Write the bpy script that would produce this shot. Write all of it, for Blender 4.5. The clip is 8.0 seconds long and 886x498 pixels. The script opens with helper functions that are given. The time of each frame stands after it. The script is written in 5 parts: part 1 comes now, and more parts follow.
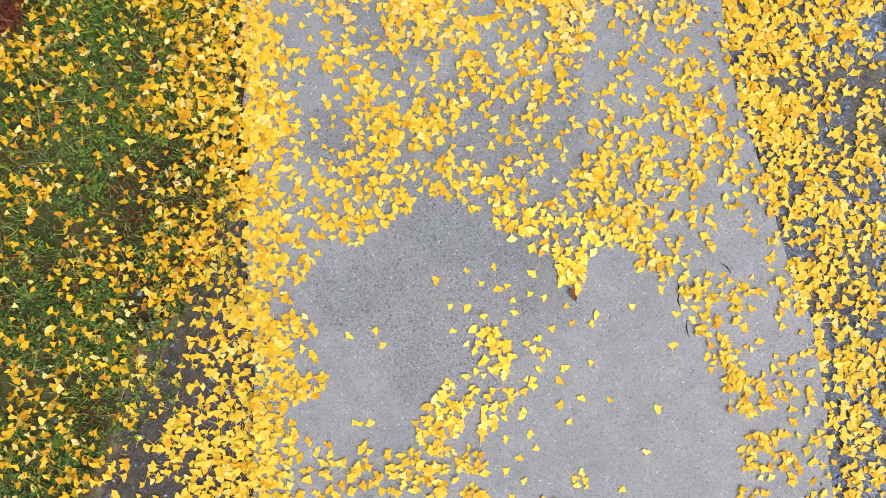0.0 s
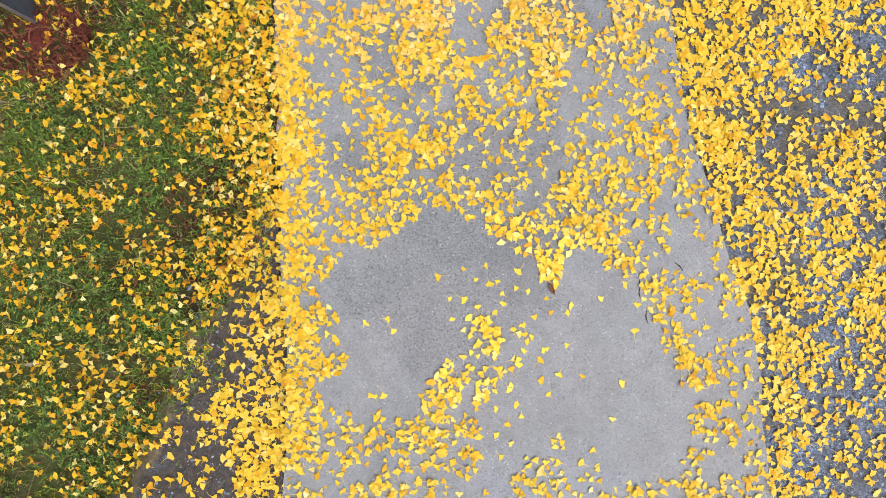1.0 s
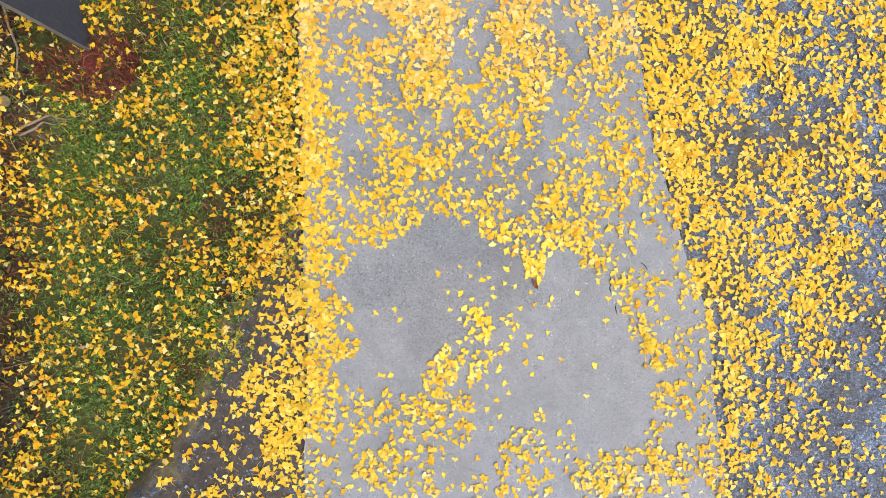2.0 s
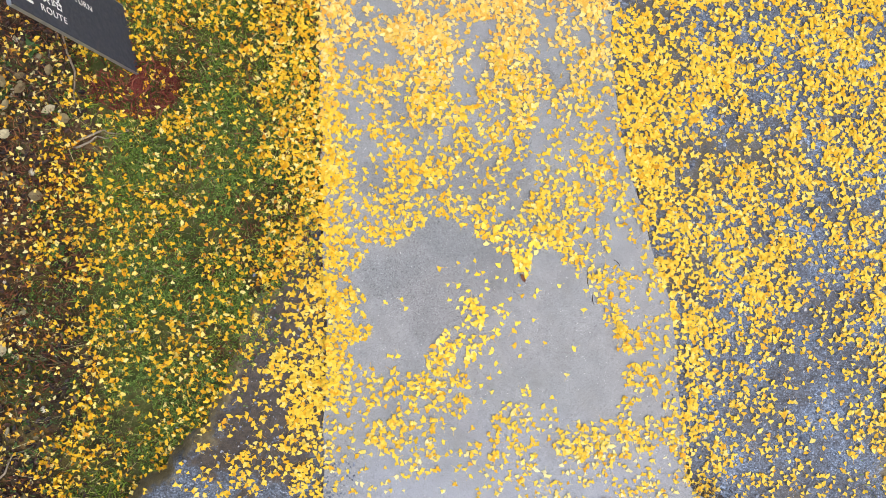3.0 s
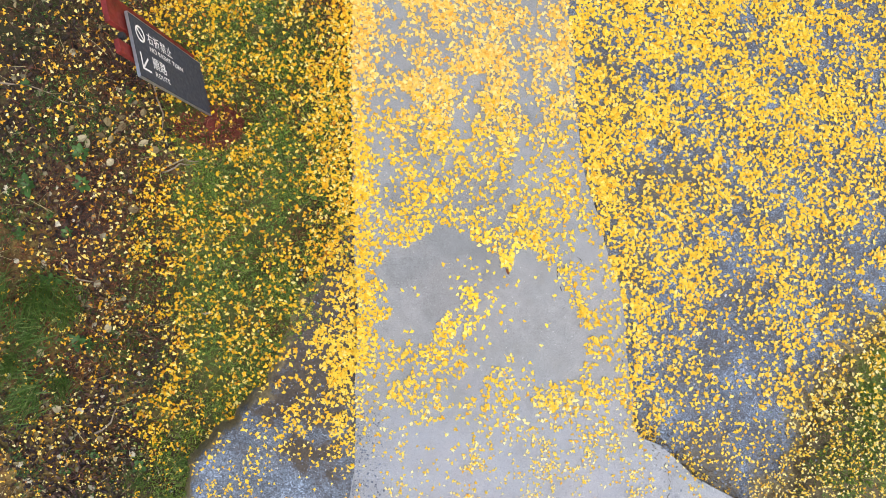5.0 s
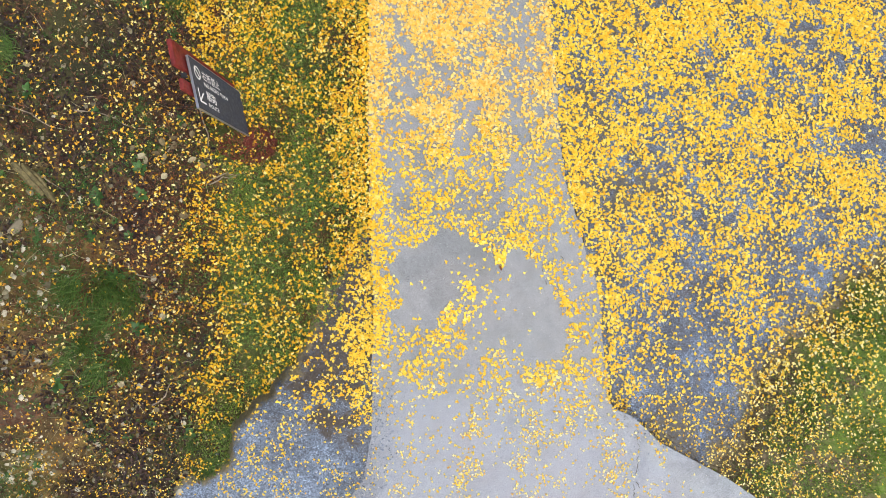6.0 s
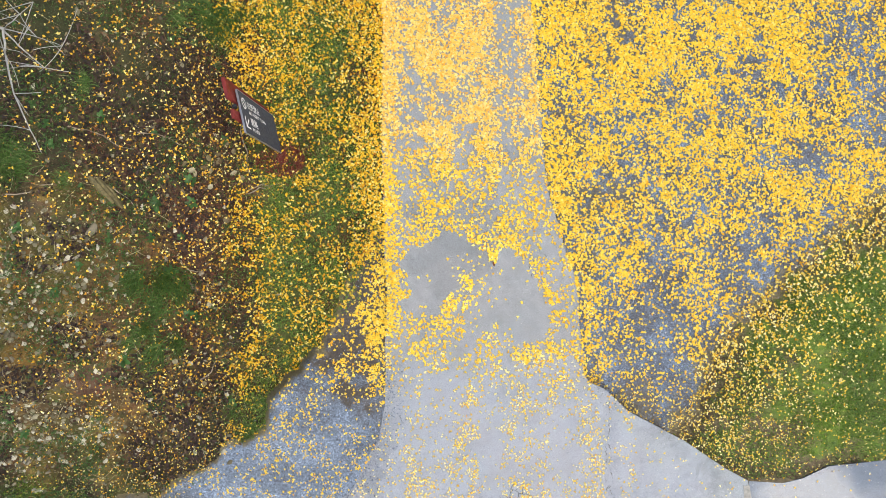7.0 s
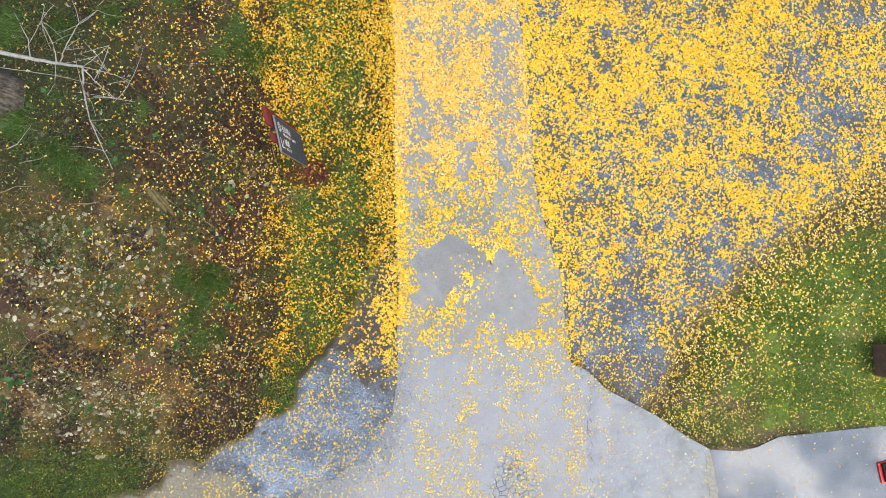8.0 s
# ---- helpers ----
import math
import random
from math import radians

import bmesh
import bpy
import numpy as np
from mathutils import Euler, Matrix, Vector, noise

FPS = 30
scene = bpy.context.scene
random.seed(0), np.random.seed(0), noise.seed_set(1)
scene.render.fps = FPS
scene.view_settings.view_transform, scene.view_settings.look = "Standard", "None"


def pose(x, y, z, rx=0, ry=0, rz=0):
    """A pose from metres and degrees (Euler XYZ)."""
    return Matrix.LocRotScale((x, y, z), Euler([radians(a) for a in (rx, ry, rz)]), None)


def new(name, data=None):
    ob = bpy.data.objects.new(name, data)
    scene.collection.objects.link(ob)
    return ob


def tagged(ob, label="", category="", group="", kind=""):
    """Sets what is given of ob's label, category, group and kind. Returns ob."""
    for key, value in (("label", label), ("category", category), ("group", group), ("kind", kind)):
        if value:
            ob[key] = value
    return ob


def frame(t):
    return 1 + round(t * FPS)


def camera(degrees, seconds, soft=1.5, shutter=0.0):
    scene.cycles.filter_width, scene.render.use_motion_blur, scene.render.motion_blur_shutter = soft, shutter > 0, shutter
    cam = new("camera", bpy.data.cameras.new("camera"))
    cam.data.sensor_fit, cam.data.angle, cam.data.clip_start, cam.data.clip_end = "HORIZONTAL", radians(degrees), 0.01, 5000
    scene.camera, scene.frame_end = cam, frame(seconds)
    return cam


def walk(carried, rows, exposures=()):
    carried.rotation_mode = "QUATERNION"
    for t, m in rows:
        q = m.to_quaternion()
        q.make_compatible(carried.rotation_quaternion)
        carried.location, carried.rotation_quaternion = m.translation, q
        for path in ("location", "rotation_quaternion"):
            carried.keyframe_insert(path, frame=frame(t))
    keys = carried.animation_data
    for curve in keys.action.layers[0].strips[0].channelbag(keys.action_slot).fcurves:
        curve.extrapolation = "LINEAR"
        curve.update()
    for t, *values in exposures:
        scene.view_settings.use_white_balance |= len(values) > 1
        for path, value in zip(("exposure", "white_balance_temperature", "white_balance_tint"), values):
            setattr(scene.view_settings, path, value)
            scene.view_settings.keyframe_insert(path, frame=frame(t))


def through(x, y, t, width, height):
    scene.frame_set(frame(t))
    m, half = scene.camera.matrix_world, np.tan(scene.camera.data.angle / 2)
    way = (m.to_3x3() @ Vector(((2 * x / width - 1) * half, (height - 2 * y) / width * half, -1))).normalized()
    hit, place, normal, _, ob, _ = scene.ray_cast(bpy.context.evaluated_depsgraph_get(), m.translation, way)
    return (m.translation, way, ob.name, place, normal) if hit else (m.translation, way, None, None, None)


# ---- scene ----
# a drone looks straight down on a leaf-strewn farm lane and climbs
cam = camera(70.0, 8.0, soft=0.8)
PATH = [
    (0.0, 0.000, 0.000, 3.245, 1.66, -0.63, 0.00),
    (0.5, -0.020, 0.002, 3.573, 1.56, -0.86, -0.03),
    (1.0, -0.054, 0.006, 3.895, 1.47, -1.24, -0.03),
    (1.5, -0.093, 0.008, 4.206, 1.39, -1.71, 0.13),
    (3.0, -0.178, -0.024, 5.258, 1.30, -2.27, 0.55),
    (3.5, -0.204, -0.033, 5.629, 1.40, -2.35, 0.50),
    (4.0, -0.219, -0.041, 6.008, 1.37, -2.34, 0.48),
    (4.5, -0.240, -0.081, 6.397, 1.58, -2.30, 0.45),
    (6.0, -0.328, -0.155, 8.098, 1.79, -2.03, 0.31),
    (6.5, -0.341, -0.226, 8.853, 2.01, -1.90, 0.29),
    (7.0, -0.402, -0.268, 9.622, 2.09, -1.97, 0.27),
    (7.5, -0.489, -0.302, 10.409, 2.16, -2.00, 0.25),
    (8.0, -0.544, -0.320, 11.180, 2.14, -2.05, 0.25),
]
EXPOSURES = [(0.0, 0.57, 6500, 10), (3.0, 0.66, 6500, 10), (6.0, 0.71, 6500, 8), (8.0, 0.75, 6500, 6)]
walk(cam, [(t, pose(x, y, z, tx, ty, tz)) for t, x, y, z, tx, ty, tz in PATH], EXPOSURES)

# ---- light: bright overcast sky ----
world = bpy.data.worlds.new("sky")
scene.world = world
world.use_nodes = True
wn = world.node_tree.nodes
sky = wn.new("ShaderNodeTexSky")
sky.sky_type = "NISHITA"
sky.sun_disc = False
sky.sun_elevation, sky.sun_rotation = radians(56), radians(130)
sky.dust_density, sky.air_density, sky.ozone_density = 4.0, 1.0, 1.0
wn["Background"].inputs["Strength"].default_value = 0.13
world.node_tree.links.new(sky.outputs[0], wn["Background"].inputs["Color"])
sun_data = bpy.data.lights.new("sun", "SUN")
sun_data.energy, sun_data.angle, sun_data.color = 1.5, radians(70), (1.0, 0.96, 0.90)
sun = new("sun", sun_data)
sun.rotation_euler = (radians(34), 0, radians(50))
scene.view_settings.exposure = 0.6

# ---- numeric helpers ----
rng = np.random.default_rng(7)


def smooth(a):
    a = np.clip(a, 0.0, 1.0)
    return a * a * (3 - 2 * a)


LATTICE = np.random.default_rng(11).random((256, 256))


def vnoise(x, y, size, shift=0.0):
    """Value noise in 0..1 with cells of that size."""
    u, v = np.asarray(x) / size + 37.3 + shift, np.asarray(y) / size + 71.9 + shift
    i, j = np.floor(u).astype(int), np.floor(v).astype(int)
    a, b = smooth(u - i), smooth(v - j)
    g = lambda p, q: LATTICE[p % 256, q % 256]
    return (g(i, j) * (1 - a) + g(i + 1, j) * a) * (1 - b) + (g(i, j + 1) * (1 - a) + g(i + 1, j + 1) * a) * b


def fnoise(x, y, size, shift=0.0):
    return 0.55 * vnoise(x, y, size, shift) + 0.3 * vnoise(x, y, size / 2.1, shift + 5) + 0.15 * vnoise(x, y, size / 4.3, shift + 9)


def inside(x, y, poly):
    """Whether points lie in a polygon."""
    hit = np.zeros(np.shape(x), bool)
    for (ax, ay), (bx, by) in zip(poly, poly[1:] + poly[:1]):
        if ay != by:
            hit ^= ((ay > y) != (by > y)) & (x < (bx - ax) * (y - ay) / (by - ay) + ax)
    return hit


def blob(x, y, cx, cy, rx, ry, turn=0.0):
    """A soft oval: 1 in its middle, 0 at its rim."""
    c, s = math.cos(radians(turn)), math.sin(radians(turn))
    u, v = (x - cx) * c + (y - cy) * s, -(x - cx) * s + (y - cy) * c
    return np.clip(1.6 * (1 - (u / rx) ** 2 - (v / ry) ** 2), 0, 1)


# ---- plan of the place ----
LEFT_Y = [-4.24, -3.45, -2.66, -1.98, -1.29, -0.49, 0.37, 1.51, 2.52, 3.54, 4.56, 40.0]
LEFT_X = [-0.74, -0.84, -0.92, -0.93, -0.93, -0.93, -0.97, -1.02, -1.03, -1.03, -1.09, -1.6]
RIGHT_Y = [-1.87, -1.49, -1.11, -0.73, -0.26, 0.2, 0.55, 1.02, 1.5, 2.1, 3.27, 4.6, 40.0]
RIGHT_X = [2.13, 2.08, 2.02, 1.99, 1.92, 1.78, 1.68, 1.55, 1.48, 1.43, 1.33, 1.17, 0.5]
VERGE_Y = [-2.86, -2.29, -1.51, -0.71, 0.3, 1.32, 2.76, 3.58, 4.57, 9.0]
VERGE_X = [-3.62, -3.35, -3.19, -3.2, -3.32, -3.23, -3.15, -3.36, -3.86, -4.6]
GRASS_EDGE = [(3.3, -2.84), (3.62, -2.3), (3.85, -1.88), (4.27, -1.08), (4.99, -0.47), (5.41, 0.14), (6.36, 0.55), (7.21, 1.28), (7.93, 1.59), (14.0, 3.0)]
WET_GRAVEL_EDGE = [(-1.1, 0.45), (-1.3, -0.05), (-1.43, -0.47), (-1.71, -0.85), (-1.95, -1.42), (-2.3, -1.98), (-2.72, -2.45), (-3.22, -2.95),
                   (-3.62, -3.28), (-3.99, -3.44), (-4.86, -3.82), (-5.62, -4.2), (-9.0, -5.9)]


def ragged(line, amount, size):
    """A line of points with more points between them, set off by noise."""
    out = []
    for (ax, ay), (bx, by) in zip(line, line[1:]):
        k = max(1, int(math.hypot(bx - ax, by - ay) / 0.12))
        for i in range(k):
            x, y = ax + (bx - ax) * i / k, ay + (by - ay) * i / k
            out.append((x + amount * 2 * (float(fnoise(x, y, size, 151)) - 0.5), y + amount * 2 * (float(fnoise(x, y, size, 161)) - 0.5)))
    return out + [line[-1]]


def path_left(y):
    return np.interp(y, LEFT_Y, LEFT_X)


def path_right(y):
    return np.interp(y, RIGHT_Y, RIGHT_X)


def ground_height(x, y):
    """The lane lies level, the verge dips beside it, a bank rises behind the verge and the lawn swells a little."""
    x, y = np.asarray(x, float), np.asarray(y, float)
    m = smooth((y + 2.9) / 1.5)
    z = -0.05 - 0.18 * smooth((-1.4 - x) / 1.2) * m + 1.2 * smooth((-3.4 - x) / 2.6) * m + 0.03 * smooth((y - 0.3) / 0.5) * smooth(-0.5 - x)
    z = z + 0.042 * np.exp(-((x - path_left(y)) / 0.28) ** 2) * smooth((y + 0.9) / 0.8)
    lawn = smooth((np.interp(x, [p[0] for p in GRASS_EDGE], [p[1] for p in GRASS_EDGE]) - 0.1 - y) / 1.2) * smooth((x - 3.3) / 0.6) * smooth((y + 3.2) / 0.8)
    z = z + 0.14 * lawn
    rough = smooth((-1.5 - x) / 1.0) + lawn
    return z + rough * 0.05 * (fnoise(x, y, 0.7) - 0.55) + smooth((-3.2 - x) / 0.8) * 0.10 * (fnoise(x, y, 0.45, 3) - 0.5)


# ---- materials ----
def material(name, rough=0.7, metal=0.0, spec=0.4):
    m = bpy.data.materials.new(name)
    m.use_nodes = True
    b = m.node_tree.nodes["Principled BSDF"]
    b.inputs["Roughness"].default_value, b.inputs["Metallic"].default_value = rough, metal
    b.inputs["Specular IOR Level"].default_value = spec
    return m, m.node_tree.nodes, m.node_tree.links, b


def tex_noise(n, l, coord, scale, detail=4.0, rough=0.55):
    t = n.new("ShaderNodeTexNoise")
    t.inputs["Scale"].default_value, t.inputs["Detail"].default_value, t.inputs["Roughness"].default_value = scale, detail, rough
    l.new(coord, t.inputs["Vector"])
    return t.outputs["Fac"]


def tex_cells(n, l, coord, scale, feature="F1", out="Distance"):
    t = n.new("ShaderNodeTexVoronoi")
    t.feature = feature
    t.inputs["Scale"].default_value = scale
    l.new(coord, t.inputs["Vector"])
    return t.outputs[out]


def ramp(n, l, value, stops):
    r = n.new("ShaderNodeValToRGB")
    e = r.color_ramp.elements
    while len(e) < len(stops):
        e.new(0.5)
    for k, (p, c) in zip(e, stops):
        k.position, k.color = p, (*c, 1) if len(c) == 3 else c
    l.new(value, r.inputs["Fac"])
    return r.outputs["Color"]


def grey(v):
    return (v, v, v)


def blend(n, l, a, b, fac, mode="MIX"):
    x = n.new("ShaderNodeMix")
    x.data_type, x.blend_type = "RGBA", mode
    for socket, value in ((x.inputs[0], fac), (x.inputs[6], a), (x.inputs[7], b)):
        if isinstance(value, (int, float)):
            socket.default_value = value
        elif isinstance(value, tuple):
            socket.default_value = (*value, 1)
        else:
            l.new(value, socket)
    return x.outputs[2]


def maths(n, l, op, a, b=0.0):
    x = n.new("ShaderNodeMath")
    x.operation = op
    for socket, value in zip(x.inputs, (a, b)):
        if isinstance(value, (int, float)):
            socket.default_value = value
        else:
            l.new(value, socket)
    return x.outputs[0]


def bump(n, l, b, height, strength=0.4, distance=0.01):
    x = n.new("ShaderNodeBump")
    x.inputs["Strength"].default_value, x.inputs["Distance"].default_value = strength, distance
    l.new(height, x.inputs["Height"])
    l.new(x.outputs[0], b.inputs["Normal"])


def coords(n):
    return n.new("ShaderNodeTexCoord").outputs["Object"]


def near(n, l, c, cx, cy, rx, ry, ragged=0.5, scale=2.5):
    """A mask round a place on the ground, with a ragged rim."""
    sub = n.new("ShaderNodeMapping")
    sub.vector_type = "TEXTURE"
    sub.inputs["Location"].default_value = (cx, cy, 0)
    sub.inputs["Scale"].default_value = (rx, ry, 1000)
    l.new(c, sub.inputs["Vector"])
    d = n.new("ShaderNodeVectorMath")
    d.operation = "LENGTH"
    l.new(sub.outputs[0], d.inputs[0])
    w = maths(n, l, "MULTIPLY", maths(n, l, "SUBTRACT", tex_noise(n, l, c, scale, 5), 0.5), ragged * 2)
    return ramp(n, l, maths(n, l, "ADD", d.outputs["Value"], w), [(0.75, grey(1)), (1.05, grey(0))])


def concrete_material(name, tone, crazed=False, wet=0.0, mottle=0.0):
    """Worn concrete with pale and dark aggregate grains."""
    m, n, l, b = material(name, 0.6)
    c = coords(n)
    scaled = lambda k: tuple(v * k for v in tone)
    base = ramp(n, l, tex_noise(n, l, c, 0.9, 6, 0.6), [(0.3, scaled(0.9)), (0.7, scaled(1.08))])
    mid = tex_noise(n, l, c, 7.0, 6, 0.7)
    base = blend(n, l, base, ramp(n, l, mid, [(0.3, grey(0.85)), (0.65, grey(1.09))]), 0.8, "MULTIPLY")
    worn = near(n, l, c, 0.1, -0.05, 0.7, 0.62, 0.9)
    # bluish sky sheen over the lower end, mixed into the base colour
    sheen_end = near(n, l, c, 1.0, -4.2, 3.2, 3.0, 0.4, 1.2)
    base = blend(n, l, base, (0.305, 0.328, 0.38), maths(n, l, "MULTIPLY", sheen_end, 0.7))
    base = blend(n, l, base, scaled(0.7), maths(n, l, "MULTIPLY", worn, 0.24))
    # aggregate: each grain has a tone of its own
    sep = n.new("ShaderNodeSeparateColor")
    l.new(tex_cells(n, l, c, 230.0, "F1", "Color"), sep.inputs[0])
    tone_of = ramp(n, l, sep.outputs[0], [(0.0, grey(0.5)), (0.16, grey(0.76)), (0.3, grey(0.96)), (0.85, grey(1.05)), (0.95, grey(1.5))])
    base = blend(n, l, base, blend(n, l, base, tone_of, 1.0, "MULTIPLY"), maths(n, l, "ADD", maths(n, l, "MULTIPLY", worn, 0.35), 0.65))
    # pits and dark flecks
    grain = tex_noise(n, l, c, 60.0, 4, 0.75)
    dirt = None
    for px, py, rx, ry in ((0.3, 0.75, 0.5, 0.3), (-0.45, 0.62, 0.35, 0.22), (0.5, 0.0, 0.2, 0.35), (0.75, 0.45, 0.35, 0.16), (0.62, 1.5, 0.3, 0.4), (-0.2, 1.3, 0.3, 0.3)):
        spot = near(n, l, c, px, py, rx, ry, 1.1, 3.5)
        dirt = spot if dirt is None else maths(n, l, "MAXIMUM", dirt, spot)
    base = blend(n, l, base, blend(n, l, base, (0.72, 0.69, 0.68), 1.0, "MULTIPLY"), maths(n, l, "MULTIPLY", dirt, 0.35))
    wear = maths(n, l, "MAXIMUM", worn, dirt)
    pits = ramp(n, l, grain, [(0.375, grey(1)), (0.435, grey(0))])
    pits = maths(n, l, "MULTIPLY", pits, maths(n, l, "ADD", maths(n, l, "MULTIPLY", wear, 0.5), 0.5))
    specks = ramp(n, l, tex_noise(n, l, c, 150.0, 3, 0.7), [(0.37, grey(1)), (0.45, grey(0))])
    pits = maths(n, l, "MAXIMUM", pits, maths(n, l, "MULTIPLY", specks, maths(n, l, "ADD", maths(n, l, "MULTIPLY", wear, 0.45), 0.3)))
    flecks = maths(n, l, "MULTIPLY", ramp(n, l, tex_cells(n, l, c, 40.0), [(0.17, grey(1)), (0.29, grey(0))]), ramp(n, l, tex_noise(n, l, c, 11.0, 4, 0.65), [(0.46, grey(0)), (0.56, grey(1))]))
    pits = maths(n, l, "MAXIMUM", pits, maths(n, l, "MULTIPLY", flecks, maths(n, l, "ADD", maths(n, l, "MULTIPLY", wear, 0.35), 0.5)))
    base = blend(n, l, base, scaled(0.3), pits)
    grit = ramp(n, l, tex_noise(n, l, c, 90.0, 3, 0.7), [(0.35, (0.09, 0.10, 0.115)), (0.65, (0.30, 0.315, 0.34))])
    base = blend(n, l, base, grit, maths(n, l, "MULTIPLY", near(n, l, c, -1.22, -2.9, 0.42, 0.85, 1.0, 4.0), 0.7))
    if mottle:
        base = blend(n, l, base, ramp(n, l, tex_noise(n, l, c, 2.3, 9, 0.72), [(0.36, grey(0.66)), (0.5, grey(0.97)), (0.64, grey(1.12))]), mottle, "MULTIPLY")
    lilac = ramp(n, l, tex_noise(n, l, c, 0.8, 3), [(0.42, grey(0)), (0.6, grey(1))])
    base = blend(n, l, base, blend(n, l, base, (1.04, 1.0, 0.985), 1.0, "MULTIPLY"), lilac)
    chips = maths(n, l, "MULTIPLY", ramp(n, l, tex_cells(n, l, c, 45.0), [(0.13, grey(1)), (0.2, grey(0))]), ramp(n, l, tex_noise(n, l, c, 21.0, 2), [(0.52, grey(0)), (0.6, grey(1))]))
    base = blend(n, l, base, (0.66, 0.66, 0.65), maths(n, l, "MULTIPLY", chips, 0.75))
    # faint stains with a tan cast
    stain = ramp(n, l, tex_noise(n, l, c, 2.6, 6, 0.6), [(0.52, grey(0)), (0.7, grey(1))])
    base = blend(n, l, base, (tone[0] * 0.8, tone[1] * 0.74, tone[2] * 0.66), maths(n, l, "MULTIPLY", stain, 0.35))
    height = maths(n, l, "ADD", maths(n, l, "SUBTRACT", grain, maths(n, l, "MULTIPLY", pits, 0.8)), maths(n, l, "MULTIPLY", mid, 0.8))
    if crazed:
        warp = n.new("ShaderNodeVectorMath")
        warp.operation = "ADD"
        jitter = n.new("ShaderNodeTexNoise")
        jitter.inputs["Scale"].default_value = 6.0
        l.new(c, jitter.inputs["Vector"])
        small = n.new("ShaderNodeVectorMath")
        small.operation = "SCALE"
        small.inputs["Scale"].default_value = 0.10
        l.new(jitter.outputs["Color"], small.inputs[0])
        l.new(c, warp.inputs[0]), l.new(small.outputs[0], warp.inputs[1])
        line = ramp(n, l, tex_cells(n, l, warp.outputs[0], 9.0, "DISTANCE_TO_EDGE"), [(0.012, grey(1)), (0.05, grey(0))])
        line = maths(n, l, "MULTIPLY", line, near(n, l, c, 1.1, -4.3, 0.45, 0.95, 0.6))
        base = blend(n, l, base, (0.03, 0.03, 0.032), line)
        height = maths(n, l, "SUBTRACT", height, maths(n, l, "MULTIPLY", line, 3.0))
    l.new(base, b.inputs["Base Color"])
    if wet:
        pool = ramp(n, l, tex_noise(n, l, c, 0.75, 3), [(0.4, grey(0.22)), (0.62, grey(0.75))])
        l.new(pool, b.inputs["Roughness"])
        b.inputs["Specular IOR Level"].default_value = 0.6
    bump(n, l, b, height, 0.35 if not wet else 0.12, 0.004)
    return m


